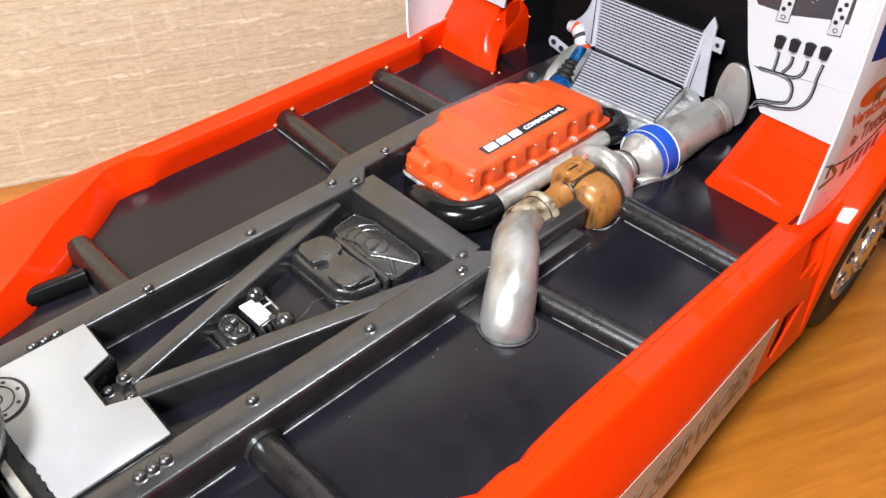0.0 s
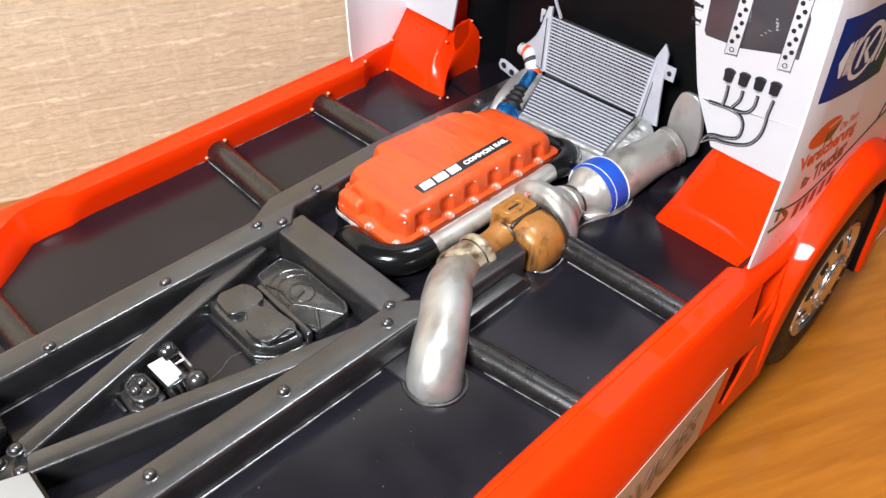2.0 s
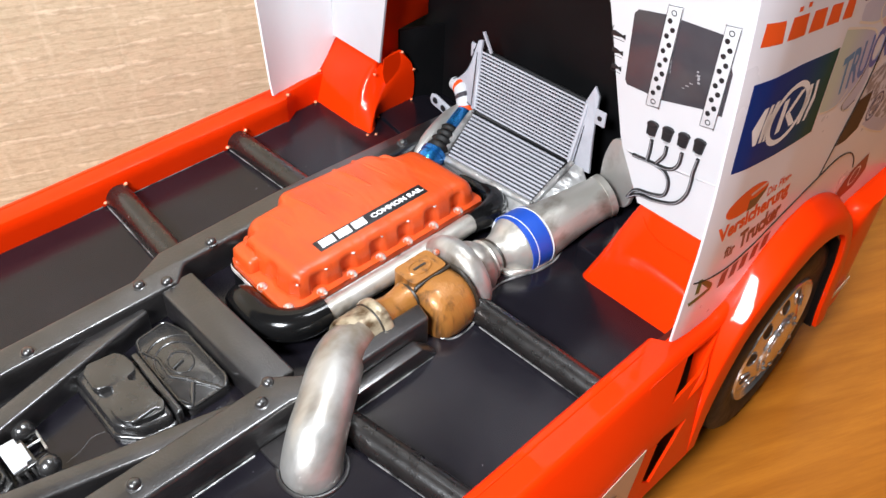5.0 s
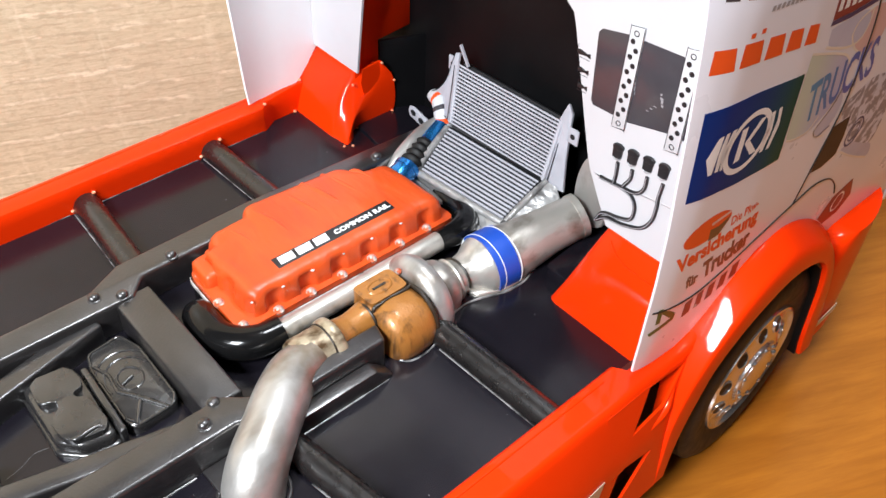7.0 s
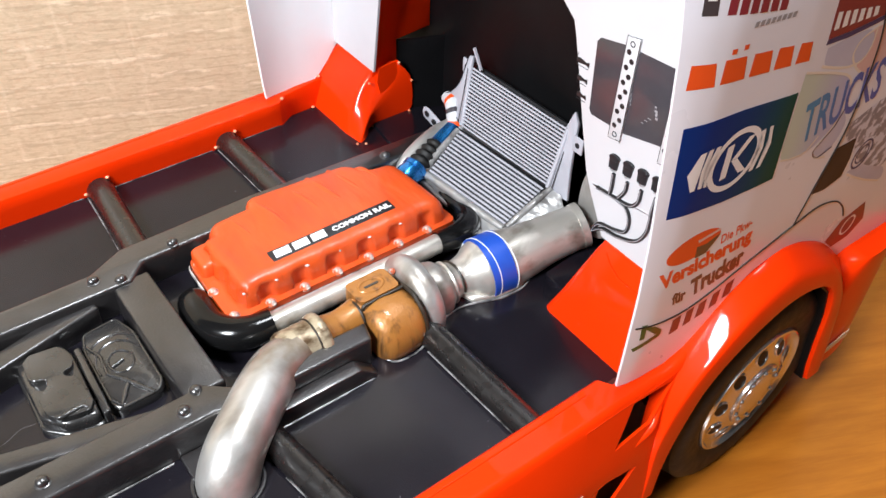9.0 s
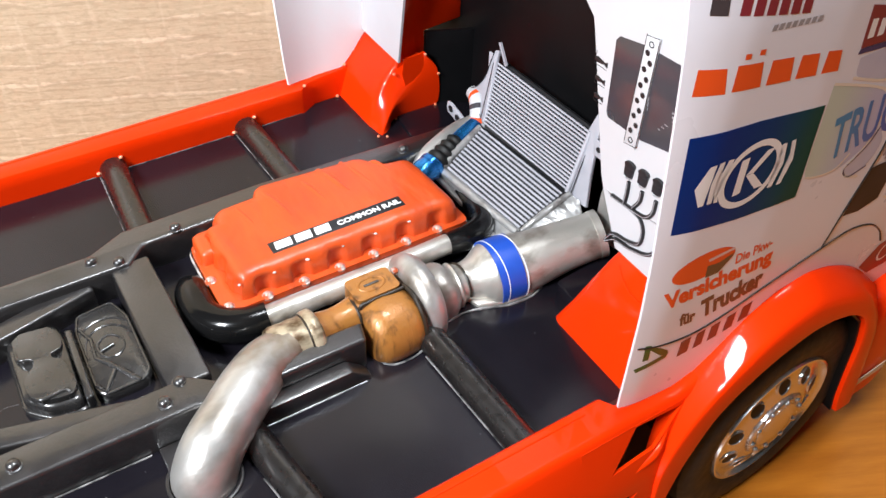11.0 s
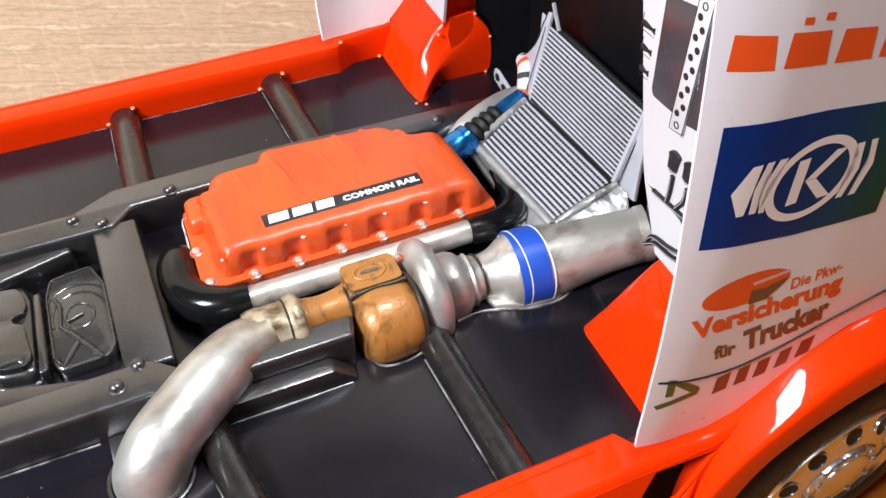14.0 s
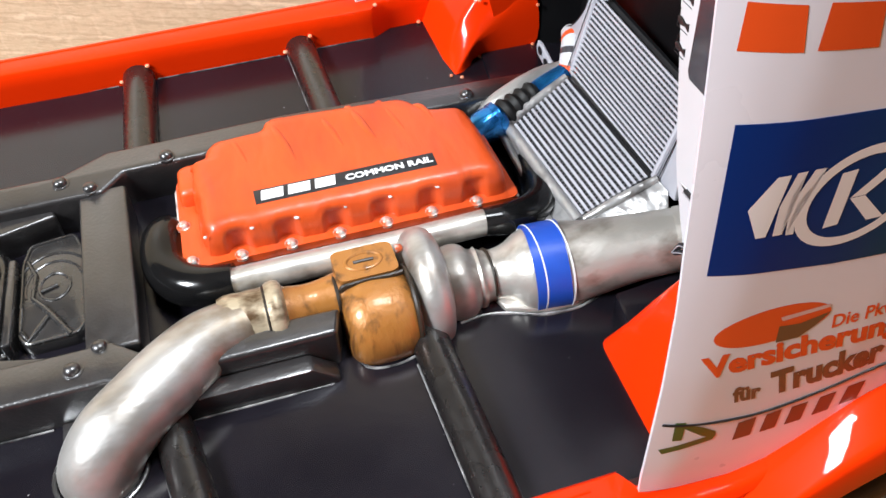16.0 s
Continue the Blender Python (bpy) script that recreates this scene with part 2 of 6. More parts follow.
def mesh_of(name, bm, mat, angle=38):
    me = bpy.data.meshes.new(name)
    bmesh.ops.recalc_face_normals(bm, faces=bm.faces)
    bm.to_mesh(me)
    bm.free()
    me.transform(Matrix.Scale(MM, 4))
    me.materials.append(mat)
    me.shade_smooth()
    me.set_sharp_from_angle(angle=radians(angle))
    return me


def holder(parent):
    """Pieces of a sub-part hang from its part, so that nothing lies deeper than thing, part, sub-part."""
    while parent and parent.parent and parent.parent.parent:
        parent = parent.parent
    return parent


def part(name, bm, mat, parent=None, label="", angle=38):
    ob = new(name, mesh_of(name, bm, mat, angle))
    ob.parent = holder(parent)
    return tagged(ob, label)


def placed(name, me, m, parent):
    """Another object on a mesh that exists; m in metres."""
    ob = new(name, me)
    ob.parent = holder(parent)
    ob.matrix_basis = m
    return ob


def at(x, y, z, rx=0, ry=0, rz=0):
    return pose(x * MM, y * MM, z * MM, rx, ry, rz)


def shape(verts, faces):
    bm = bmesh.new()
    vs = [bm.verts.new(v) for v in verts]
    for f in faces:
        bm.faces.new([vs[i] for i in f])
    return bm


def bevelled(bm, width, segments=2, sharp=25):
    es = [e for e in bm.edges if len(e.link_faces) == 2 and e.calc_face_angle(0) > radians(sharp)]
    if width and es:
        bmesh.ops.bevel(bm, geom=es, offset=width, segments=segments, affect="EDGES", profile=0.5, clamp_overlap=True)
    return bm


def box(x0, x1, y0, y1, z0, z1, bev=0.0, segments=2):
    bm = bmesh.new()
    bmesh.ops.create_cube(bm, size=1)
    for v in bm.verts:
        v.co = ((x0 + x1) / 2 + v.co.x * (x1 - x0), (y0 + y1) / 2 + v.co.y * (y1 - y0), (z0 + z1) / 2 + v.co.z * (z1 - z0))
    return bevelled(bm, bev, segments)


def prism(points, along, bev=0.0, segments=2):
    """A flat outline (3D points) pushed along a vector."""
    n = len(points)
    a = [Vector(p) for p in points]
    b = [p + Vector(along) for p in a]
    faces = [list(range(n)), list(range(2 * n - 1, n - 1, -1))]
    faces += [[i, (i + 1) % n, n + (i + 1) % n, n + i] for i in range(n)]
    bm = shape(a + b, faces)
    bmesh.ops.recalc_face_normals(bm, faces=bm.faces)
    return bevelled(bm, bev, segments)


def smooth_path(points, steps=8):
    """Catmull-Rom through points of any dimension."""
    p = [np.array(q, float) for q in points]
    p = [2 * p[0] - p[1]] + p + [2 * p[-1] - p[-2]]
    out = []
    for i in range(1, len(p) - 2):
        for k in range(steps):
            t = k / steps
            out.append(0.5 * (2 * p[i] + (p[i + 1] - p[i - 1]) * t + (2 * p[i - 1] - 5 * p[i] + 4 * p[i + 1] - p[i + 2]) * t * t
                              + (3 * p[i] - p[i - 1] - 3 * p[i + 1] + p[i + 2]) * t ** 3))
    out.append(p[-2])
    return out


def sweep(points, seg=20, steps=8, caps=True, smooth=True):
    """A round pipe along rows of x, y, z, radius."""
    rows = smooth_path(points, steps) if smooth else [np.array(q, float) for q in points]
    bm = bmesh.new()
    rings = []
    up = None
    for i, r in enumerate(rows):
        d = Vector(rows[min(i + 1, len(rows) - 1)][:3] - rows[max(i - 1, 0)][:3]).normalized()
        if up is None:
            up = d.orthogonal().normalized()
        up = (up - d * up.dot(d)).normalized()
        side = d.cross(up)
        c = Vector(r[:3])
        rings.append([bm.verts.new(c + (up * math.cos(2 * math.pi * k / seg) + side * math.sin(2 * math.pi * k / seg)) * r[3]) for k in range(seg)])
    for a, b in zip(rings, rings[1:]):
        for k in range(seg):
            bm.faces.new((a[k], a[(k + 1) % seg], b[(k + 1) % seg], b[k]))
    if caps:
        bm.faces.new(rings[0][::-1])
        bm.faces.new(rings[-1])
    return bm


def lathe(profile, axis="y", centre=(0, 0, 0), seg=32):
    """Turned about an axis: rows of (along, radius)."""
    d, u, w = {"x": ((1, 0, 0), (0, 1, 0), (0, 0, 1)), "y": ((0, 1, 0), (0, 0, 1), (1, 0, 0)), "z": ((0, 0, 1), (1, 0, 0), (0, 1, 0))}[axis]
    d, u, w, c = Vector(d), Vector(u), Vector(w), Vector(centre)
    bm = bmesh.new()
    rings = [[bm.verts.new(c + d * a + (u * math.cos(2 * math.pi * k / seg) + w * math.sin(2 * math.pi * k / seg)) * max(r, 0.02)) for k in range(seg)] for a, r in profile]
    for a, b in zip(rings, rings[1:]):
        for k in range(seg):
            bm.faces.new((a[k], a[(k + 1) % seg], b[(k + 1) % seg], b[k]))
    bm.faces.new(rings[0][::-1])
    bm.faces.new(rings[-1])
    return bm


def sheet(rows, thick):
    """A surface through a grid of points, thickened along its own normals."""
    bm = bmesh.new()
    g = [[bm.verts.new(p) for p in row] for row in rows]
    for a, b in zip(g, g[1:]):
        for k in range(len(a) - 1):
            bm.faces.new((a[k], a[k + 1], b[k + 1], b[k]))
    bmesh.ops.recalc_face_normals(bm, faces=bm.faces)
    bmesh.ops.solidify(bm, geom=bm.faces[:], thickness=thick)
    return bm


def merged(*bms):
    me = bpy.data.meshes.new("tmp")
    out = bmesh.new()
    for b in bms:
        b.to_mesh(me)
        out.from_mesh(me)
        b.free()
    bpy.data.meshes.remove(me)
    return out


def loft(rings, cap_top=True, cap_bottom=True):
    bm = bmesh.new()
    g = [[bm.verts.new(p) for p in r] for r in rings]
    n = len(rings[0])
    for a, b in zip(g, g[1:]):
        for k in range(n):
            bm.faces.new((a[k], a[(k + 1) % n], b[(k + 1) % n], b[k]))
    if cap_bottom:
        bm.faces.new(g[0][::-1])
    if cap_top:
        bm.faces.new(g[-1])
    return bm


def rounded(points, r, n=4):
    """A closed outline in x, y with its corners rounded."""
    out = []
    m = len(points)
    for i in range(m):
        p, a, b = (Vector(points[j % m]) for j in (i, i - 1, i + 1))
        da, db = (a - p), (b - p)
        k = min(r, da.length * 0.45, db.length * 0.45)
        u, v = p + da.normalized() * k, p + db.normalized() * k
        for j in range(n + 1):
            t = j / n
            out.append(tuple(u * (1 - t) ** 2 + p * 2 * t * (1 - t) + v * t * t))
    return out


def lerp(table, y):
    return float(np.interp(y, [r[0] for r in table], [r[1] for r in table]))


def lettering(name, text, size, mat, parent, m, shear=0.0, squeeze=1.0, depth=0.08, weight=0.0):
    """Flat letters; size and depth in millimetres, m in metres; x along the line, z of m out of the surface."""
    cu = bpy.data.curves.new(name, "FONT")
    cu.body, cu.size, cu.shear, cu.extrude, cu.offset = text, size, shear, depth, weight
    cu.resolution_u = 3
    tmp = bpy.data.objects.new(name, cu)
    scene.collection.objects.link(tmp)
    bpy.context.view_layer.update()
    me = bpy.data.meshes.new_from_object(tmp.evaluated_get(bpy.context.evaluated_depsgraph_get()))
    bpy.data.objects.remove(tmp)
    me.transform(Matrix.Diagonal((squeeze * MM, MM, MM, 1)))
    me.materials.clear()
    me.materials.append(mat)
    return placed(name, me, m, parent)


# bolts: a washer with a rounded head, shared
def bolt_mesh(name, r, mat):
    prof = [(-0.6, r * 1.25), (0.15, r * 1.25), (0.25, r * 1.05), (0.3, r), (r * 0.55, r * 0.92), (r * 0.85, r * 0.6), (r * 0.95, 0.02)]
    return mesh_of(name, lathe(prof, "z", seg=12), mat)


BOLT_BLACK = bolt_mesh("bolt", 1.85, FRAME_BLACK)

# ---------------------------------------------------------------- room
def slab(name, x0, x1, y0, y1, z0, z1, mat, label, category):
    ob = new(name, mesh_of(name, box(x0, x1, y0, y1, z0, z1), mat))
    return tagged(ob, label, category, kind="structure")


slab("floor", -2200, 2400, -2400, 2400, -800, -750, CARPET, "brown boarded room floor", "floor")
slab("ceiling", -2200, 2400, -2400, 2400, 1750, 1800, CEILING_WHITE, "white plain room ceiling", "ceiling")
slab("wall_west", -2250, -2200, -2400, 2400, -750, 1750, PLASTER, "pale plastered room wall", "wall")
slab("wall_east", 2400, 2450, -2400, 2400, -750, 1750, PLASTER, "pale plastered room wall", "wall")
slab("wall_south", -2200, 2400, -2450, -2400, -750, 1750, PLASTER, "pale plastered room wall", "wall")
slab("wall_north", -2200, 2400, 2400, 2450, -750, 1750, PLASTER, "pale plastered room wall", "wall")

# pale oak panel that stands behind the table, turned against the model
WALL_TURN = math.degrees(math.atan2(0.40, 1.0))
panel = new("oak_panel", mesh_of("oak_panel", box(-20, 0, -1300, 1300, -746, 400, 0.8), OAK))
panel.matrix_world = at(-177, 50, 0, 0, 0, -WALL_TURN)
tagged(panel, "pale sawn oak laminate furniture panel behind the table", "panel", kind="structure")

# table: a top with its apron and legs
table = tagged(new("table"), "warm orange-brown beech table under the model truck", "table")
TABLE_Z = 4.0
table.location = (0.3, 0.1, -0.75)


def on_table(ob):
    ob.location = (-0.3, -0.1, 0.75)
    return ob


outline = [(-477, -700, TABLE_Z - 25), (880, -700, TABLE_Z - 25), (920, -660, TABLE_Z - 25), (920, 860, TABLE_Z - 25), (880, 900, TABLE_Z - 25), (163, 900, TABLE_Z - 25)]
on_table(part("tabletop", prism(outline, (0, 0, 25), 2.0), TABLE_WOOD, table))
for lx, ly in ((-380, -640), (850, -640), (850, 830), (200, 830)):
    on_table(part("leg", box(lx - 28, lx + 28, ly - 28, ly + 28, -750, TABLE_Z - 25, 3), TABLE_WOOD, table))

# ---------------------------------------------------------------- the model truck
truck = tagged(new("model_truck"), "orange and white scale model race truck with an open engine bay", "model truck")
truck.location = (0, 0, TABLE_Z * MM)


def T(name, bm, mat, label="", parent=None, angle=38):
    """A part of the truck, in the truck's own millimetres."""
    ob = part(name, bm, mat, parent or truck, label, angle)
    if parent is None:
        ob.location = (0, 0, -TABLE_Z * MM)
    return ob


def bolts(me, spots, parent, name="bolt"):
    for s in spots:
        placed(name, me, at(*s), parent)


FZ = 73.0    # bay floor
# bay floor, with the outline of the body
T("bay_floor", prism([(-92, -52, FZ - 3), (-92, 118, FZ - 3), (-52, 160, FZ - 3), (52, 160, FZ - 3), (93, 118, FZ - 3), (93, -52, FZ - 3), (56, -112, FZ - 3), (50, -170, FZ - 3), (-50, -170, FZ - 3), (-56, -112, FZ - 3)], (0, 0, 3)), FLOOR_BLACK, "satin black bay floor with fine dust")

# ladder frame
frame_left = T("frame_rail", prism([(-35, -170, FZ - 1), (-35, 0, FZ - 1), (-41, 12, FZ - 1), (-42, 60, FZ - 1), (-38, 160, FZ - 1), (-30, 160, FZ - 1), (-32, 60, FZ - 1), (-31.5, 16, FZ - 1), (-25, 10, FZ - 1), (-25, -170, FZ - 1)], (0, 0, 12.5), 1.1, 3), FRAME_BLACK, "black textured frame rail with bolts")
frame_right = T("frame_rail", prism([(36, -170, FZ - 1), (36, 8, FZ - 1), (38, 16, FZ - 1), (38, 58, FZ - 1), (31, 60, FZ - 1), (30, 16, FZ - 1), (25, 10, FZ - 1), (25, -170, FZ - 1)], (0, 0, 12.5), 1.1, 3), FRAME_BLACK, "black textured frame rail with bolts")
bolts(BOLT_BLACK, [(-27.4, -75.4, FZ + 11.5), (-28.2, -37.0, FZ + 11.5), (-31.4, 0, FZ + 11.5), (-33.8, 27.4, FZ + 11.5), (-33.9, 111.6, FZ + 11.5)] + [(-28.0, y, FZ + 11.5) for y in (-104.4, -108.0, -111.6)], frame_left)
bolts(BOLT_BLACK, [(29.2, -78, FZ + 11.5), (30.5, -36.9, FZ + 11.5), (30.8, 1.5, FZ + 11.5)] + [(30.2, y, FZ + 11.5) for y in (-105.3, -109, -112.6)], frame_right)
cross = T("cross_member", box(-27.5, 26.5, 4, 16, FZ - 1, FZ + 10.6, 0.9, 3), FRAME_BLACK, "black frame cross member")
bolts(BOLT_BLACK, [(-27.4, 7.3, FZ + 11.3), (25.8, 7.3, FZ + 10.9)], cross)
for s in (-1, 1):
    a, b = Vector((s * 26.5, -3, 0)), Vector((s * 2.5, -98, 0))
    n = Vector((a.y - b.y, b.x - a.x, 0)).normalized() * 3.4
    T("brace", prism([(p.x, p.y, FZ - 1) for p in (a + n, b + n, b - n, a - n)], (0, 0, 9.5), 0.9, 3), FRAME_BLACK, "black diagonal frame brace")
hub = T("brace_joint", box(-6.5, 5.5, -106, -94, FZ - 1, FZ + 6, 1.2), FRAME_BLACK)
bolts(BOLT_BLACK, [(-3, -98, FZ + 9), (3.5, -100, FZ + 8), (-4, -103, FZ + 6)], hub)

# cross tubes of the bay floor
for x0, x1, y0, y1, r in ((-88, -36, 21.6, 18.6, 4.9), (-88, -36, 72.6, 74.6, 4.7), (44, 90, 19.0, 25.8, 4.4), (36, 90, 78.6, 81.0, 4.6),
                          (-70, -36, -77.5, -77.5, 4.8), (36, 88, -81, -81, 4.8)):
    T("cross_tube", sweep([(x0, y0, FZ + 1.5, r), ((x0 + x1) / 2, (y0 + y1) / 2, FZ + 1.5, r), (x1, y1, FZ + 1.5, r)], seg=18, steps=2), TUBE_BLACK, "black cross tube on the bay floor")
# glue beads along the joints with the bay floor
for pts in ([(-86, 16.4, 0), (-60, 15.2, 0), (-42, 14.2, 0)], [(-86, 68.2, 0), (-60, 69.2, 0), (-42, 70, 0)], [(58, 16.6, 0), (88, 21.4, 0)], [(44, 74.4, 0), (88, 76.4, 0)], [(44, 83.6, 0), (88, 85.8, 0)],
            [(36.3, -165, 0), (36.3, -90, 0)], [(36.3, -74, 0), (36.4, -6, 0)], [(-87.2, 96, 0), (-87.0, 78, 0)], [(-87.0, 66, 0), (-86.8, 27, 0)], [(-86.8, 15, 0), (-87.2, -30, 0)], [(-24.6, -40, 0), (-24.6, -96, 0)], [(43.3, 22, 0), (43.3, 55, 0)]):
    T("glue_bead", sweep([(x, y, FZ + 0.1, 0.27) for x, y, z in pts], seg=6, steps=4), GLUE)
for x, y, z in ((-86.4, 25.0, 5.6), (-86.6, 16.2, 1.4), (-86.2, 76.2, 5.6), (-86.6, 67.6, 1.2), (88.2, 28.2, 2.0), (88.0, 84.6, 1.2), (-90.4, 113.4, 0.6), (-88.4, 98.6, 11.2), (-93.0, 118.4, 12.4)):
    T("glue_blob", lathe([(-0.4, 0.5), (0, 0.75), (0.4, 0.6), (0.62, 0.02)], "z", (x, y, FZ + z), 10), GLINT_GLUE if abs(x) > 84 else GLUE)
T("tube_collar", sweep([(36, -81, FZ + 1.5, 5.6), (37.6, -81, FZ + 1.5, 5.6)], seg=18, steps=1), FRAME_BLACK)
T("side_bar", sweep([(-58, -104, FZ + 2, 3.4), (-55, -83, FZ + 2, 3.4)], seg=14, steps=2), HOSE_BLACK, "gloss black side bar")
T("exhaust_seat", box(36, 48, -4, 14, FZ - 1, FZ + 1.2, 0.5), FRAME_BLACK)
T("step_block", prism([(38, 20, FZ - 1), (38, 57, FZ - 1), (38, 57, FZ + 1), (38, 51, FZ + 6.5), (38, 20, FZ + 6.5)], (5, 0, 0), 0.9), FRAME_BLACK, "black stepped block on the rail")

# gearbox cover and clutch housing
gear = T("gearbox_cover", prism([(x, y, FZ - 1) for x, y in rounded(((-19, -29.5), (-16.5, -31), (7.0, -31.4), (13.2, -25.4), (14.8, -17.5), (14.2, -15.6), (-13, -14.0), (-19.5, -15.5)), 1.6)], (0, 0, 3.2), 0.7, 2), GEAR_GREY, "gloss black gearbox cover with cast pads and ridges", angle=60)
part("shell", loft([[(-2 + (x + 2) * f, -22.5 + (y + 22.5) * f, FZ + z) for x, y in rounded(((-18.5, -29.0), (-16.0, -30.3), (6.6, -30.6), (12.4, -25.2), (13.8, -17.8), (13.0, -16.2), (-13, -14.8), (-18.5, -16.2)), 2.2)] for f, z in ((1.0, 2.0), (0.99, 4.6), (0.96, 5.5), (0.90, 5.9), (0.6, 6.0))]), GEAR_GREY, gear, angle=60)
PAD = ((-16.6, -25.9), (-15.5, -18.0), (-13, -16.4), (-8.5, -15.9), (-5.7, -16.8), (-4.9, -20.0), (-3.2, -19.8), (-1.5, -17.3), (3, -17), (9.4, -16.4), (12.2, -18.2), (11.8, -22), (10.4, -26.4), (8.2, -28.4), (5.3, -29.0), (1.4, -28.8), (-0.3, -27.8), (-2.2, -25.4), (-4.8, -24.4), (-5.6, -28.0), (-7, -29.0), (-14.5, -28.4))
part("raised_pad", prism([(x, y, FZ + 5.0) for x, y in rounded(PAD, 0.9, 3)], (0, 0, 2.9), 0.8, 3), GEAR_GREY, gear, angle=60)
part("ridge", sweep([(11.2, -18.6, FZ + 7.7, 0.5), (10.0, -20.0, FZ + 7.9, 0.75), (10.4, -25.4, FZ + 7.9, 0.75), (9.4, -27.2, FZ + 7.7, 0.5)], seg=10, steps=4), GEAR_GREY, gear)
part("ridge", sweep([(-5.4, -25.0, FZ + 7.6, 0.4), (-6.0, -27.0, FZ + 7.8, 0.7), (-7.4, -28.4, FZ + 7.6, 0.6), (-10.5, -28.2, FZ + 7.6, 0.4)], seg=10, steps=4), GEAR_GREY, gear)
part("divider", prism([(-13.4, -14.6, FZ - 1), (-13.2, -12.4, FZ - 1), (14.2, -13.6, FZ - 1), (14.6, -15.8, FZ - 1)], (0, 0, 7.2), 0.7, 3), GEAR_GREY, gear, "raised bar between the two covers")
BELL = rounded(((-21, 1.2), (-13, 3.9), (10.6, 3.4), (13.6, 1.0), (14.0, -10.4), (12.6, -12.2), (10.4, -12.9), (-13, -12.2), (-19.6, -10.2)), 1.4)
bell = T("clutch_housing", prism([(x, y, FZ - 1) for x, y in BELL], (0, 0, 4.6), 0.7, 2), GEAR_GREY, "gloss black clutch housing with rings and crossed ribs", angle=60)
part("rim", sweep([(x * 0.965, -4.3 + (y + 4.3) * 0.93, FZ + 3.6, 0.45) for x, y in BELL + BELL[:1]], seg=8, steps=1, smooth=False), GEAR_GREY, bell)
for p in ([(-0.6, -9.4, 0.5), (3.0, -6.8, 0.8), (6.8, -4.5, 0.8), (13.4, -0.7, 0.7)], [(6.2, -5.9, 0.7), (9.6, -8.2, 0.8), (13.0, -10.2, 0.7), (9.4, -12.0, 0.7)], [(-2.2, -7.4, 0.7), (-3.4, -3.4, 0.7)], [(-13.5, -10.5, 0.5), (-8, -8.6, 0.6), (-0.6, -9.4, 0.5)]):
    part("rib", sweep([(x, y, FZ + 3.7, r) for x, y, r in p], seg=10, steps=1, smooth=False), GEAR_GREY, bell)
for rr, a0, a1, w in ((4.4, 0, 24, 0.5), (8.6, 7, 19, 0.4), (11.5, 8, 16, 0.4)):
    part("ring", sweep([(-3.3 + rr * math.cos(k * math.pi / 12), -4.2 + 0.82 * rr * math.sin(k * math.pi / 12), FZ + 3.5, w) for k in range(a0, a1 + 1)], seg=8, steps=1), GEAR_GREY, bell)

# small valve block between the braces
valve = T("valve_block", prism([(-6.8, -57, FZ - 1), (-6.8, -50.8, FZ - 1), (3.2, -50.6, FZ - 1), (3.6, -56.8, FZ - 1)], (0, 0, 6.6), 0.5), GEAR_GREY, "small dark valve block with a white plate")
part("plate", prism([(-7.3, -57.2, FZ + 5.7), (-7.2, -52.4, FZ + 5.7), (-4.8, -52.4, FZ + 5.7), (-4.7, -51.4, FZ + 5.7), (1.9, -51.6, FZ + 5.7), (2.1, -53.0, FZ + 5.7), (3.0, -53.2, FZ + 5.7), (3.3, -57.1, FZ + 5.7)], (0, 0, 0.9), 0.2), WHITE_PRINT, valve, "white plate")
for y in (-56.6, -54.4, -52.6):
    part("wire", sweep([(3.4, y, FZ + 5.0, 0.45), (4.6, y + 0.2, FZ + 3.6, 0.45), (5.0, y + 0.6, FZ + 0.4, 0.45)], seg=8, steps=4), GEAR_GREY, valve)
part("rod", sweep([(-9.2, -46.4, FZ + 2.6, 0.38), (-1.6, -46.8, FZ + 2.6, 0.38)], seg=8, steps=1), STEEL, valve)
part("rod", sweep([(-5.4, -50.9, FZ + 2.6, 0.38), (-5.5, -46.6, FZ + 2.6, 0.38)], seg=8, steps=1), PRINT_WHITE, valve)
for x, y in ((-10.6, -49.0), (4.6, -48.9)):
    part("knob", lathe([(0, 1.8), (1.4, 2.0), (2.6, 2.9), (4.6, 3.3), (6.2, 2.8), (7.2, 1.5), (7.5, 0.02)], "z", (x, y, FZ - 1), 20), GEAR_GREY, valve, "round dark knob")
    part("glue_blob", lathe([(0, 2.7), (0.3, 2.6), (0.5, 2.2), (0.6, 0.02)], "z", (x, y, FZ - 0.1), 16), GLUE, valve)
pump = T("pump_cover", prism([(x, y, FZ - 1) for x, y in rounded(((-9.2, -66.2), (-11.4, -61.0), (-10.4, -57.8), (-6.0, -57.6), (2.2, -57.8), (4.2, -60.4), (2.6, -66.4), (0.2, -68.2), (-6.6, -67.4)), 0.8)], (0, 0, 3.2), 0.6, 2), GEAR_GREY, "dark grey pump cover with three studs", angle=60)
RIM = ((-6.6, -65.6), (-8.6, -61.6), (-6.8, -59.0), (1.0, -58.8), (3.0, -60.6), (2.2, -64.8), (-0.6, -66.4))
part("pump_body", prism([(x, y, FZ + 1.6) for x, y in rounded(RIM, 0.8)], (0, 0, 2.9), 0.5, 2), GEAR_GREY, pump, angle=60)
ring = rounded(RIM, 0.8)
part("pump_rim", sweep([(-2.6 + (x + 2.6) * 0.93, -62.4 + (y + 62.4) * 0.93, FZ + 4.6, 0.5) for x, y in ring + ring[:1]], seg=8, steps=1, smooth=False), GEAR_GREY, pump)
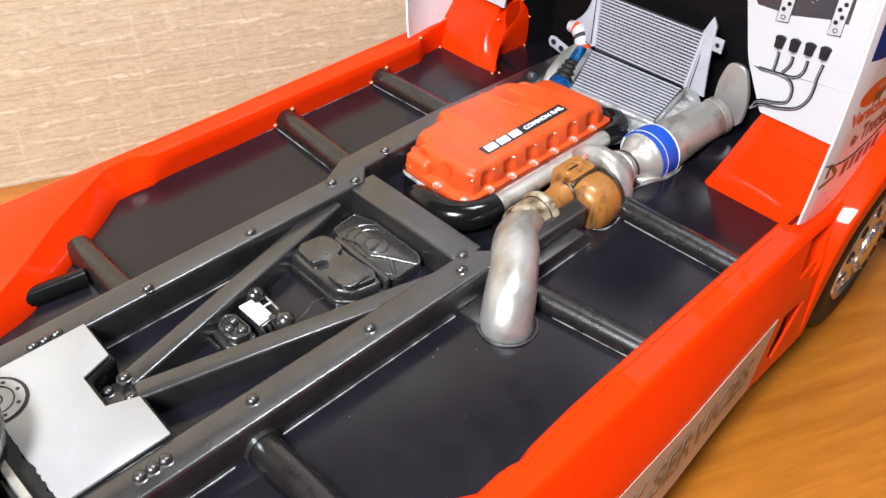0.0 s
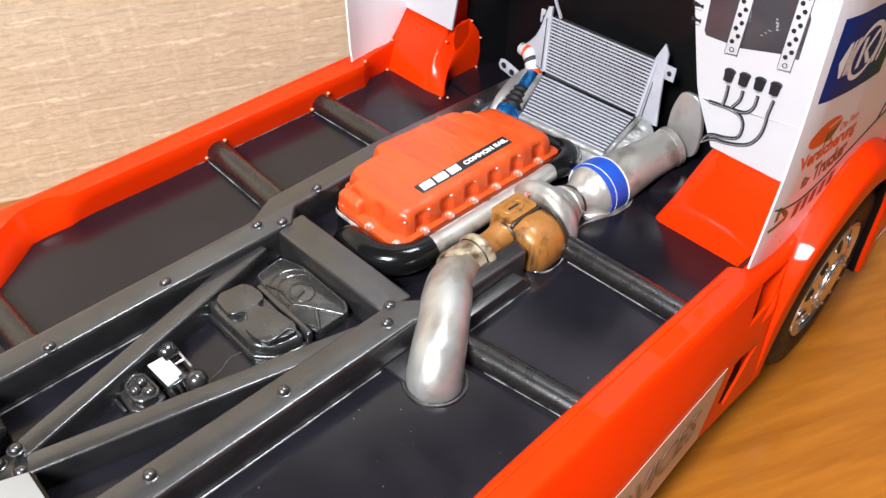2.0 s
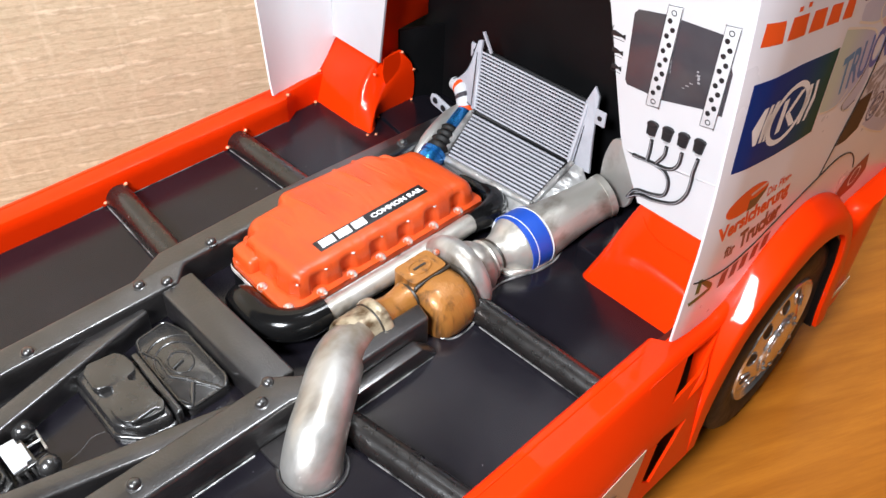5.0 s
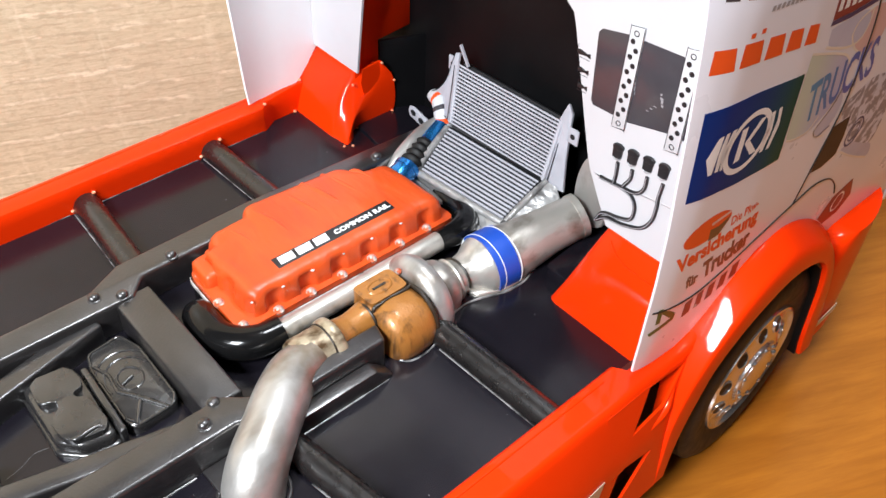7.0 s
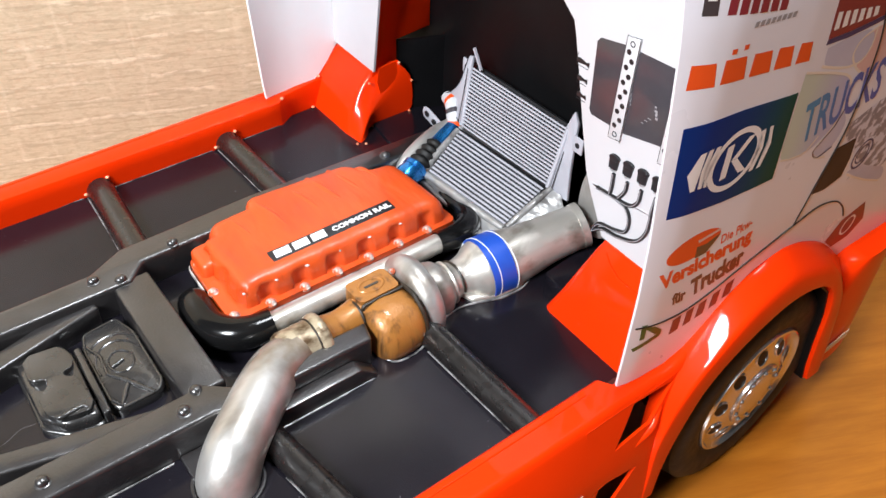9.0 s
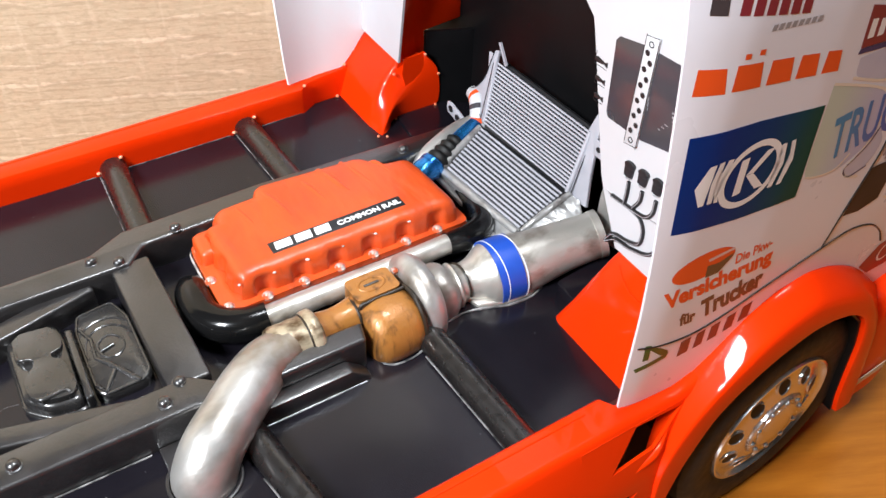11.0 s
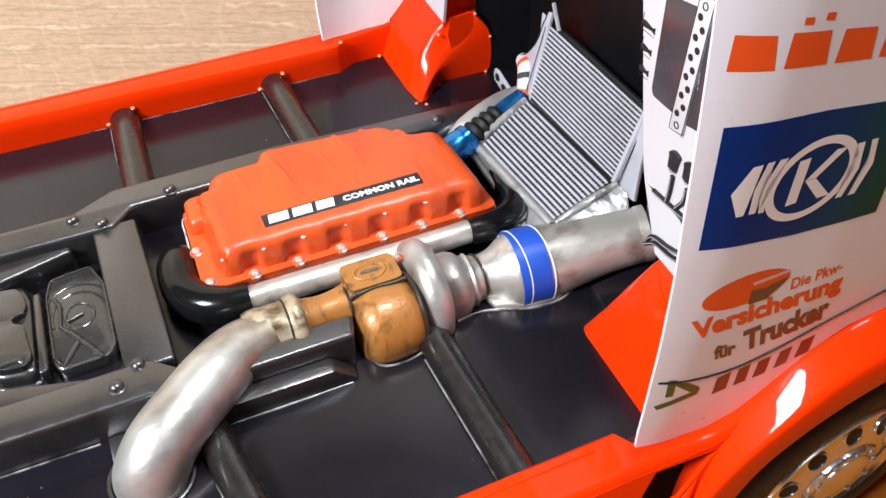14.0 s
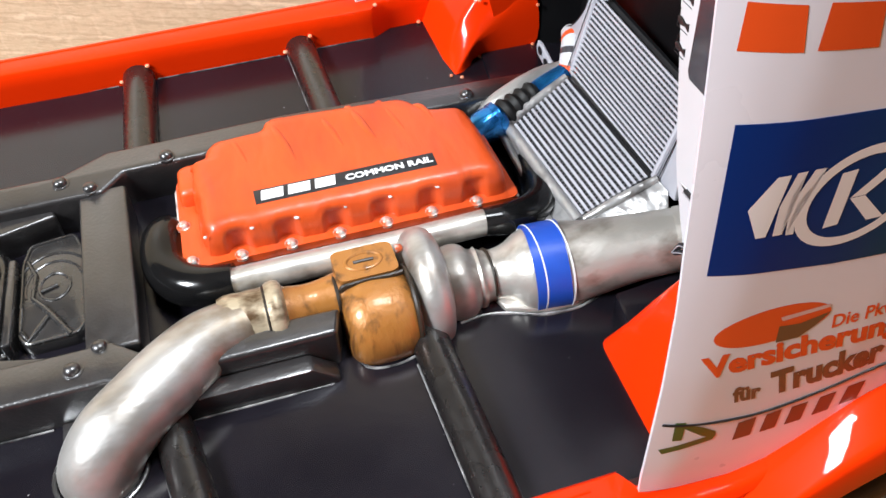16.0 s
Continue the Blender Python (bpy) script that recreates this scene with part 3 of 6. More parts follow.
for x, y in ((-4.4, -61.2), (-2.8, -64.2), (0.2, -61.4)):
    part("stud", lathe([(0, 1.7), (0.7, 1.75), (1.5, 1.5), (2.0, 0.9), (2.15, 0.02)], "z", (x, y, FZ + 4.2), 16), GEAR_GREY, pump)
part("foot_bar", box(-6.6, -1.2, -69.4, -68.3, FZ - 1, FZ + 1.2, 0.3), GEAR_GREY, pump)

# white rear deck sheet with a filler cap, and the black tank behind it
deck = T("rear_deck", prism([(-25.6, -97.0, FZ + 11.6), (-10.2, -97.9, FZ + 11.6), (-7.3, -107.1, FZ + 11.6), (5.4, -107.7, FZ + 11.6), (8.5, -99.4, FZ + 11.6), (24.6, -100.2, FZ + 11.6), (25, -130.5, FZ + 11.6), (-25.5, -130, FZ + 11.6)], (0, 0, 1.2), 0.2), SHEET_WHITE, "white glossy rear deck sheet")
part("deck_body", prism([(-26.4, -95.6, FZ - 1), (-8.8, -96.6, FZ - 1), (-6.0, -105.7, FZ - 1), (4.2, -106.2, FZ - 1), (7.4, -98.0, FZ - 1), (26.6, -98.8, FZ - 1), (26.4, -132, FZ - 1), (-26.4, -132, FZ - 1)], (0, 0, 12.4), 1.3, 3), HOSE_BLACK, deck)
cap = part("filler_cap", lathe([(0, 8.6), (0.25, 8.6), (0.25, 7.9), (0.4, 7.9), (0.4, 0.02)], "z", (-15.0, -128, FZ + 12.7), 28), PRINT_BLACK, deck, "printed filler cap ring")
part("cap_face", lathe([(0, 7.6), (0.2, 7.6), (0.2, 0.02)], "z", (-15.0, -128, FZ + 13.0), 28), SHEET_WHITE, deck)
for rr in (4.9, 1.9):
    part("cap_ring", sweep([(-15.0 + rr * math.cos(k * math.pi / 12), -128 + rr * math.sin(k * math.pi / 12), FZ + 13.25, 0.22) for k in range(25)], seg=6, steps=1), PRINT_BLACK, deck)
for k in range(8):
    part("cap_dot", lathe([(0, 0.55), (0.12, 0.55), (0.12, 0.02)], "z", (-15.0 + 6.3 * math.cos(k * math.pi / 4), -128 + 6.3 * math.sin(k * math.pi / 4), FZ + 13.2), 10), PRINT_BLACK, deck)
part("scuff", lathe([(0, 0.75), (0.1, 0.7), (0.12, 0.02)], "z", (7.4, -117.1, FZ + 12.75), 12), PRINT_ASH, deck)
# black foam edge, metal strip and drum behind the deck
foam = [(-26 + 1.3 * k, -130.6 + random.uniform(-0.5, 0.7), FZ - 1) for k in range(41)] + [(27, -138, FZ - 1), (-26, -138, FZ - 1)]
T("foam_edge", prism(foam, (0, 0, 14)), RUBBER, "ragged black foam edge behind the deck")
T("metal_strip", box(5, 44, -136.8, -134.6, FZ + 9, FZ + 15.5, 0.4), STEEL, "bright metal strip behind the deck")
drum = T("rear_drum", lathe([(0, 25.5), (9, 26.5), (11, 26.2), (12, 25.2), (12.2, 0.02)], "z", (-9, -155.5, FZ + 12.5), 48), HOSE_BLACK, "black round drum on the rear deck")
part("drum_rim", lathe([(0, 26.9), (2.2, 26.9), (2.6, 26.4), (2.6, 25.0)], "z", (-9, -155.5, FZ + 21), 48), GEAR_GREY, drum)

# fine dust on the bay floor
rng = random.Random(4)
verts, faces = [], []
for k in range(42):
    dx, dy = (rng.uniform(40, 84), rng.uniform(-60, 114)) if k % 3 else (rng.uniform(-84, -44), rng.uniform(-40, 112))
    r = rng.choice((0.08, 0.09, 0.10, 0.12, 0.19))
    long = rng.uniform(0, 6.28)
    i = len(verts)
    ex, ey = math.cos(long) * r * 1.5, math.sin(long) * r * 1.5
    verts += [(dx + ex, dy + ey, FZ + r * 0.3), (dx - ey * 0.6, dy + ex * 0.6, FZ + r * 0.3), (dx - ex, dy - ey, FZ + r * 0.3), (dx + ey * 0.6, dy - ex * 0.6, FZ + r * 0.3), (dx, dy, FZ + r), (dx, dy, FZ - 0.1)]
    faces += [(i + p, i + (p + 1) % 4, i + 4) for p in range(4)] + [(i + (p + 1) % 4, i + p, i + 5) for p in range(4)]
tagged(T("dust", shape(verts, faces), SPECK), kind="stuff")
T("hair", sweep([(4.6, -44.6, FZ + 0.5, 0.035), (3.8, -40, FZ + 0.9, 0.035), (2.0, -36, FZ + 1.0, 0.035), (2.4, -32, FZ + 0.8, 0.035)], seg=5, steps=6), SPECK, "fine pale hair on the floor")

# ---------------------------------------------------------------- engine
BOLT_FLANGE = bolt_mesh("flange_bolt", 1.4, WORN_BOLT)
ENG = [(7.6, 30.0), (8.2, 112.5), (-22, 111.0), (-25.5, 106), (-27, 99.5), (-34, 95), (-36, 52), (-31, 49), (-30.5, 37), (-26, 35.5), (-25, 28.5), (4.5, 27.5)]
engine = T("engine_cover", loft([[(x, y, z) for x, y in rounded([(px - s * (px + 13) * 0.0, py) for px, py in ENG], 3.0)] for s, z in ((0, FZ + 7.6), (0, FZ + 10.0))]), ENGINE_ORANGE, "orange painted engine cover flange with grime")
TOP = [(3.4, 35.0), (4.2, 108.2), (-13, 107.2), (-22.2, 106.0), (-23.2, 99.0), (-24.8, 95.6), (-30.6, 92), (-33.2, 56.5), (-31.5, 54.5), (-28.8, 53.2), (-28.2, 41), (-26, 38.8), (-22.5, 38.2), (-22.0, 34.2)]


def dense(points, r, step=0.7):
    """The rounded outline again, with points at even steps."""
    ring = [Vector(p) for p in rounded(points, r, 6)]
    lengths = [(b - a).length for a, b in zip(ring, ring[1:] + ring[:1])]
    total = sum(lengths)
    count = int(total / step)
    out, i, run = [], 0, 0.0
    for k in range(count):
        d = total * k / count
        while run + lengths[i] < d:
            run += lengths[i]
            i += 1
        out.append(ring[i].lerp(ring[(i + 1) % len(ring)], (d - run) / lengths[i]))
    return out


def case_ring(grow, z, depth):
    """One level of the engine cover; the side towards the turbo has an upright hollow over each bolt."""
    ring = []
    for p in dense(TOP, 3.0):
        x, y = (p.x + 13) * (1 + grow / 18) - 13, (p.y - 72) * (1 + grow / 40) + 72
        if p.x > 2.6:
            x -= depth * max(0.0, math.cos(2 * math.pi * (y - 41.4) / 11.95)) ** 0.4
        elif p.y < 36.5 and p.x > -21:
            y += depth * 0.8 * max(0.0, math.cos(2 * math.pi * (x + 8) / 12.0)) ** 0.7
        elif p.x < -20:
            x += 0.35 * depth * max(0.0, math.sin(y * 0.75))
        ring.append((x, y, z))
    return ring


part("crankcase", loft([case_ring(2.2, FZ + 9.5, 2.1), case_ring(1.95, FZ + 12.5, 2.1), case_ring(1.6, FZ + 14.4, 1.9), case_ring(1.3, FZ + 15.2, 1.2), case_ring(0.9, FZ + 16.2, 0.5), case_ring(0.1, FZ + 17.3, 0.15), case_ring(-1.4, FZ + 18.1, 0.0), case_ring(-4.0, FZ + 18.25, 0.0)]), ENGINE_ORANGE, engine, "orange painted engine cover top", 70)
part("ledge", loft([[(x, y, z) for x, y in rounded([(-25.5 + g, 29.5 + g), (-14 - g, 29.0 + g), (-14 - g, 37 - g), (-25.8 + g, 38 - g)], 2.0)] for g, z in ((0, FZ + 9.6), (0.2, FZ + 13.4), (0.9, FZ + 14.4), (2.2, FZ + 14.7))]), ENGINE_ORANGE, engine, "lower step of the engine cover", 60)
for y in (41.3, 53.4, 65.5, 77.4, 89.2, 101.0):
    placed("flange_bolt", BOLT_FLANGE, at(6.7, y, FZ + 9.9), engine)
for x, y in ((5.3, 29.6), (-7.5, 28.8), (-21.5, 30.6)):
    placed("flange_bolt", BOLT_FLANGE, at(x, y, FZ + 9.9), engine)
for k, y in enumerate((34.0, 44.6, 56.0, 67.6, 79.4, 91.0)):
    part("paint_chip", lathe([(-0.25, 0.3), (0, 0.5 + 0.12 * (k % 3)), (0.22, 0.35), (0.3, 0.02)], "z", (4.3, y + 0.5 * (k % 2), FZ + 16.0 - 0.15 * (k % 2)), 8), SEAL, engine)
# soft cross ridges of the casting, deepest towards the frame
for y, n, x1 in ((46.5, 0.9, -12), (58, 1.1, -10), (64.5, 0.7, -16), (71, 1.0, -12), (79.5, 1.1, -14), (88, 0.9, -12), (97, 0.8, -14)):
    part("crease", sweep([(-31.6 if 55 < y < 96 else -27.0, y - 2.5, FZ + 16.3, 1.4 * n), (-25, y - 1, FZ + 17.25, 1.35 * n), (-18, y + 0.6, FZ + 17.35, 1.15 * n), (x1, y + 2, FZ + 17.2, 0.7 * n)], seg=14, steps=5), ENGINE_ORANGE, engine, angle=80)
plate = part("name_plate", box(-5.6, -0.6, 47.3, 93.2, FZ + 17.6, FZ + 18.35, 0.1), PRINT_BLACK, engine, "black name plate with white lettering")
ZP = FZ + 18.4
# maker's mark as plain white blocks
for y0, y1 in ((48.7, 54.2), (55.4, 60.9), (62.1, 67.2)):
    part("mark_block", prism([(-1.5, y0, ZP), (-1.5, y1, ZP), (-4.9, y1 + 0.5, ZP), (-4.9, y0 + 0.5, ZP)], (0, 0, 0.1)), PRINT_WHITE, plate)
lettering("lettering", "COMMON RAIL", 2.75, PRINT_WHITE, plate, at(-2.2, 70.0, ZP, 0, 0, 90), 0.0, 1.17, 0.05, 0.10)
# gasket edge and block under the cover
T("engine_block", loft([[(x, y, FZ - 1) for x, y in rounded([(px * 1.02, py) for px, py in ENG], 3)], [(x, y, FZ + 7.7) for x, y in rounded([(px * 1.03, py - 0.3) for px, py in ENG], 3)]]), HOSE_BLACK, "black engine block under the cover")
T("gasket", loft([[((x + 13) * 1.035 - 13, (y - 72) * 1.018 + 72, z) for x, y in rounded(ENG, 3)] for z in (FZ + 6.5, FZ + 7.7)]), SEAL, "pale sealing edge of the engine cover")

# black hose round the front of the engine and the steel pipe beside it
T("front_hose", sweep([(-16, 25.5, FZ - 1, 5.0), (-12, 23.8, FZ + 3.5, 5.5), (-6, 22.6, FZ + 5.6, 5.6), (2, 22.9, FZ + 6.0, 5.6), (8, 26.2, FZ + 6.5, 5.5), (11.6, 31.5, FZ + 7.2, 5.2), (12.9, 38.5, FZ + 8.0, 4.6)], seg=18), HOSE_BLACK, "gloss black hose round the engine")
T("side_pipe", sweep([(13.2, 37, FZ + 8.2, 3.4), (13.2, 70, FZ + 8.0, 3.4), (12.6, 103, FZ + 8.0, 3.4)], seg=18, steps=3), STEEL, "worn steel pipe beside the engine")
T("rear_hose", sweep([(12.6, 101, FZ + 8.0, 3.8), (12.8, 109, FZ + 7.5, 4.4), (9, 117, FZ + 6, 4.8), (0, 121, FZ + 4, 4.8), (-10, 122, FZ + 3, 4.6)], seg=18), HOSE_BLACK, "gloss black hose behind the engine")

# ---------------------------------------------------------------- exhaust and turbo
EXHAUST = varied("stained_exhaust_paint", (0.52, 0.505, 0.48), (0.27, 0.225, 0.175), 42, 0.34, 0.46, metal=0.7, relief=0.40, relief_scale=240, lo=0.50, hi=0.74, stretch=(1.6, 0.8, 1.0))
heat = node(EXHAUST, "ShaderNodeSeparateXYZ")
link(EXHAUST, coords(EXHAUST), heat.inputs[0])
reach = node(EXHAUST, "ShaderNodeMath")
reach.operation = "MULTIPLY_ADD"
link(EXHAUST, noise_tex(EXHAUST, coords(EXHAUST), 180, 4), reach.inputs[0])
reach.inputs[1].default_value = 0.022
link(EXHAUST, heat.outputs["Y"], reach.inputs[2])
old = bsdf(EXHAUST).inputs["Base Color"].links[0].from_socket
link(EXHAUST, mix(EXHAUST, ramp(EXHAUST, reach.outputs[0], [(0.036, (0, 0, 0)), (0.043, (0.35, 0.35, 0.35)), (0.054, (0.95, 0.95, 0.95))]), old, (0.20, 0.135, 0.065)), bsdf(EXHAUST).inputs["Base Color"])
exhaust = T("exhaust_pipe", sweep([(50.0, 3.5, FZ - 2, 8.6), (49.5, 3.8, FZ + 1.5, 8.6), (46.5, 8, FZ + 6.5, 8.4), (41, 15.5, FZ + 8.6, 8.1), (35, 23, FZ + 9, 8.1), (30, 30, FZ + 8.8, 7.6), (27.6, 37, FZ + 8.5, 6.9), (26.8, 42, FZ + 8.4, 6.4)], seg=28), EXHAUST, "silver painted exhaust pipe with brush marks")
part("floor_ring", sweep([(50 + 9.6 * math.cos(k * math.pi / 16), 3.5 + 9.6 * math.sin(k * math.pi / 16), FZ + 0.2, 0.55) for k in range(33)], seg=8, steps=1), FRAME_BLACK, exhaust)
part("clamp", lathe([(-11.5, 6.7), (-10, 7.25), (-8.2, 7.35), (-6.5, 7.1), (-4.4, 7.3), (-2.2, 7.2), (-1.0, 7.35), (-0.2, 8.0), (1.2, 8.25), (2.4, 8.0), (3.0, 7.2), (3.4, 6.0), (3.5, 4.6)], "y", (26.4, 45.2, FZ + 8.2), 32), STAINED, exhaust, "heat stained exhaust clamp", 60)
part("grime_line", sweep([(26.4 + 7.35 * math.cos(k * math.pi / 14), 44.2, FZ + 8.2 + 7.35 * math.sin(k * math.pi / 14), 0.35) for k in range(15)], seg=6, steps=1), SEAM_DARK, exhaust)
turbo = T("turbo_charger", sweep([(26.2, 47.5, FZ + 8.2, 6.3), (26.0, 50, FZ + 8.2, 5.8), (25.6, 54, FZ + 8.2, 5.0), (25.2, 58.5, FZ + 8.2, 5.2), (25, 63, FZ + 8.2, 6.2)], seg=28), GOLD, "gold painted turbo inlet")
part("turbine_box", bevelled(loft([[(x, y, z) for x, y in rounded(((17.8, 60.8), (17.8, 75.4), (27.4, 75.6), (27.4, 61.2)), 2.0)] for z in (FZ - 1, FZ + 15.2)]), 1.0, 3), GOLD, turbo, "gold painted turbine housing", 50)
part("turbine_drum", sweep([(31.0, 60.4, FZ + 3.8, 5.0), (31.0, 60.9, FZ + 3.8, 7.4), (31.0, 62.2, FZ + 3.8, 9.4), (31.0, 64.6, FZ + 3.8, 10.7), (31.0, 67.4, FZ + 3.8, 11.0), (31.0, 71.0, FZ + 3.8, 10.9), (31.0, 74.4, FZ + 3.8, 10.4), (31.0, 76.6, FZ + 3.8, 9.4)], seg=44, steps=4), GOLD, turbo, "gold painted turbine drum", 60)
part("turbine_mark", sweep([(22.4 + 2.6 * math.cos(k * math.pi / 12), 68.0 + 4.2 * math.sin(k * math.pi / 12), FZ + 15.1, 0.5) for k in range(25)], seg=8, steps=1), GOLD, turbo, "raised oval mark")
part("mark_bar", sweep([(22.4, 65.6, FZ + 15.1, 0.5), (22.4, 70.4, FZ + 15.1, 0.5)], seg=8, steps=2), SEAM_DARK, turbo)
part("grime_line", sweep([(28.2, 61.6, FZ + 3.0, 0.5), (28.0, 61.4, FZ + 9.4, 0.5), (27.9, 61.6, FZ + 13.6, 0.7), (28.0, 64, FZ + 14.3, 0.55), (27.8, 68, FZ + 14.6, 0.35), (28.0, 72, FZ + 14.4, 0.6), (27.6, 76, FZ + 14.2, 0.6)], seg=8, steps=4), SEAM_DARK, turbo)
part("grime_line", sweep([(30.4 + 10.2 * math.cos(k * math.pi / 14), 76.9, FZ + 3.8 + 10.4 * math.sin(k * math.pi / 14), 0.7) for k in range(15)], seg=8, steps=1), SEAM_DARK, turbo)
part("grime_line", sweep([(25.6 + 5.4 * math.cos(k * math.pi / 12), 60.4, FZ + 8.2 + 5.4 * math.sin(k * math.pi / 12), 0.45) for k in range(13)], seg=6, steps=1), SEAM_DARK, turbo)
T("glue_bead", sweep([(28, 60.4, FZ + 0.2, 0.4), (34, 60.8, FZ + 0.2, 0.5), (41.2, 63.4, FZ + 0.2, 0.4), (42.6, 70, FZ + 0.2, 0.3), (41, 76.6, FZ + 0.2, 0.4)], seg=6, steps=4), GLUE)
part("compressor_scroll", sweep([(25.2, 77.4, FZ + 3.4, 11.2), (25.2, 78.6, FZ + 3.4, 13.6), (25.2, 80.8, FZ + 3.4, 15.0), (25.2, 83.2, FZ + 3.4, 15.0), (25.2, 85.4, FZ + 3.4, 13.4), (25.2, 86.6, FZ + 3.4, 9.6)], seg=48, steps=5), SILVER, turbo, "silver compressor scroll", 60)
part("scroll_bolt", lathe([(-0.8, 1.1), (0.4, 1.1), (0.9, 0.7), (1.0, 0.02)], "y", (21.0, 76.8, FZ + 15.0), 10), WORN_BOLT, turbo)
part("compressor_neck", sweep([(25.8, 85.6, FZ + 3.2, 8.4), (25.8, 87.2, FZ + 3.2, 9.4), (25.8, 89.6, FZ + 3.2, 9.8), (25.8, 91.8, FZ + 3.2, 9.2), (25.8, 93.6, FZ + 3.2, 7.6), (25.8, 94.8, FZ + 3.2, 7.4)], seg=40, steps=4), SILVER, turbo, "silver compressor neck", 60)
inlet = T("intake_pipe", sweep([(25.8, 94.0, FZ + 3.4, 7.2), (25.9, 95.2, FZ + 3.4, 7.7), (26.0, 96.6, FZ + 3.5, 6.6), (26.3, 99.2, FZ + 3.6, 6.4), (26.8, 102.2, FZ + 3.8, 7.4), (27.3, 105, FZ + 4.0, 9.4), (27.8, 108, FZ + 4.1, 10.7), (28.8, 115.4, FZ + 4.8, 10.6), (30.6, 121, FZ + 6.4, 9.6), (33.8, 132, FZ + 10.0, 8.2), (37.2, 143.5, FZ + 13.0, 7.6)], seg=40), STEEL, "worn silver intake pipe")
part("band", sweep([(27.7, 107.2, FZ + 4.1, 11.0), (28.2, 111.5, FZ + 4.4, 11.05), (28.8, 115.8, FZ + 4.8, 10.95)], seg=44, steps=3), BLUE_BAND, inlet, "blue band with white edge lines")
for y, x, z in ((108.2, 27.85, 4.17), (114.8, 28.65, 4.72)):
    part("band_line", sweep([(x, y - 0.17, FZ + z, 11.13), (x, y + 0.17, FZ + z, 11.13)], seg=44, steps=1), PRINT_WHITE, inlet)
part("pipe_lip", sweep([(36.6, 141.6, FZ + 12.5, 8.0), (37.3, 143.8, FZ + 13.1, 8.0)], seg=36, steps=1), STEEL, inlet)
part("grime_line", sweep([(26.2 + 6.7 * math.cos(k * math.pi / 12), 97.6, FZ + 3.6 + 6.7 * math.sin(k * math.pi / 12), 0.4) for k in range(13)], seg=6, steps=1), SEAM_DARK, inlet)
T("intake_foot", prism([(30, 97, FZ - 1), (35.4, 99, FZ - 1), (37.8, 105, FZ - 1), (38.8, 109, FZ - 1), (39.2, 116, FZ - 1), (37.6, 121, FZ - 1), (32, 123, FZ - 1)], (0, 0, 2.4), 0.8), STEEL, "worn silver foot under the intake pipe")
T("glue_bead", sweep([(35.6, 87.5, FZ + 0.2, 0.35), (35.0, 94, FZ + 0.2, 0.3), (36.2, 99.4, FZ + 0.2, 0.45), (38.4, 105, FZ + 0.2, 0.35), (39.4, 109.4, FZ + 0.2, 0.5), (39.7, 116, FZ + 0.2, 0.35), (38.0, 121.6, FZ + 0.2, 0.45)], seg=6, steps=4), GLUE)
T("heat_shield", prism([(x, 146 + (z - 90) * 0.04, z) for x, z in rounded(((32, FZ + 9), (31.5, FZ + 26), (34, FZ + 35), (41, FZ + 35), (45.5, FZ + 25), (46, FZ + 9)), 7.0)], (0.6, 1.6, 0), 0.4), SILVER, "silver rounded shield behind the intake pipe")

# ---------------------------------------------------------------- intercooler
cooler = T("intercooler", prism([(-20.5, 120.5, FZ + 9.0), (20.5, 124.5, FZ + 9.0), (21.2, 142.5, FZ + 17.8), (-24.8, 138.4, FZ + 18.6)], (0, 1.2, -2.0), 0.1), PRINT_BLACK, "intercooler with white cooling bars")
L0, R0, L1, R1 = (Vector(p) for p in ((-18.8, 120.8, FZ + 9.6), (19.6, 124.6, FZ + 9.6), (19.6, 142.0, FZ + 18.0), (-23.2, 138.2, FZ + 18.7)))
LOW = (L0, R0, L1, R1)
UPP = tuple(Vector(p) for p in ((-23.6, 139.0, FZ + 19.9), (19.6, 142.9, FZ + 18.7), (18.8, 149.7, FZ + 40.2), (-29.7, 148.0, FZ + 39.4)))
part("upper_backing", prism([p + Vector((0, 1.6, -0.6)) for p in UPP], (0, 1.4, -0.5)), PRINT_BLACK, cooler)


def grille(quad, count, fins, parent):
    a, b, c, d = quad
    n = (b - a).cross(d - a).normalized()
    if n.y > 0:
        n = -n
    step = 1.0 / count
    for i in range(count):
        u0, u1 = (i + 0.06) * step, (i + 0.52) * step
        p = [a.lerp(d, u0), b.lerp(c, u0), b.lerp(c, u1), a.lerp(d, u1)]
        part("bar", prism([q + n * 0.1 for q in p], n * 0.45), GRILLE_WHITE, parent)
    verts, faces = [], []
    for i in range(count - 1):
        u0, u1 = (i + 0.52) * step, (i + 1.0) * step
        for k in range(fins):
            v0, v1 = (k + 0.40) / fins, (k + 0.72) / fins
            q = [a.lerp(d, u0).lerp(b.lerp(c, u0), v0), a.lerp(d, u0).lerp(b.lerp(c, u0), v1), a.lerp(d, u1).lerp(b.lerp(c, u1), v1), a.lerp(d, u1).lerp(b.lerp(c, u1), v0)]
            s = len(verts)
            verts += [w + n * 0.25 for w in q] + [w - n * 0.1 for w in q]
            faces += [(s, s + 1, s + 2, s + 3), (s, s + 1, s + 5, s + 4), (s + 1, s + 2, s + 6, s + 5), (s + 2, s + 3, s + 7, s + 6), (s + 3, s, s + 4, s + 7)]
    tagged(part("cooling_core", shape(verts, faces), GRILLE_FIN, parent), kind="stuff")


grille(LOW, 13, 32, cooler)
grille(UPP, 17, 34, cooler)
n_up = (UPP[1] - UPP[0]).cross(UPP[3] - UPP[0]).normalized()
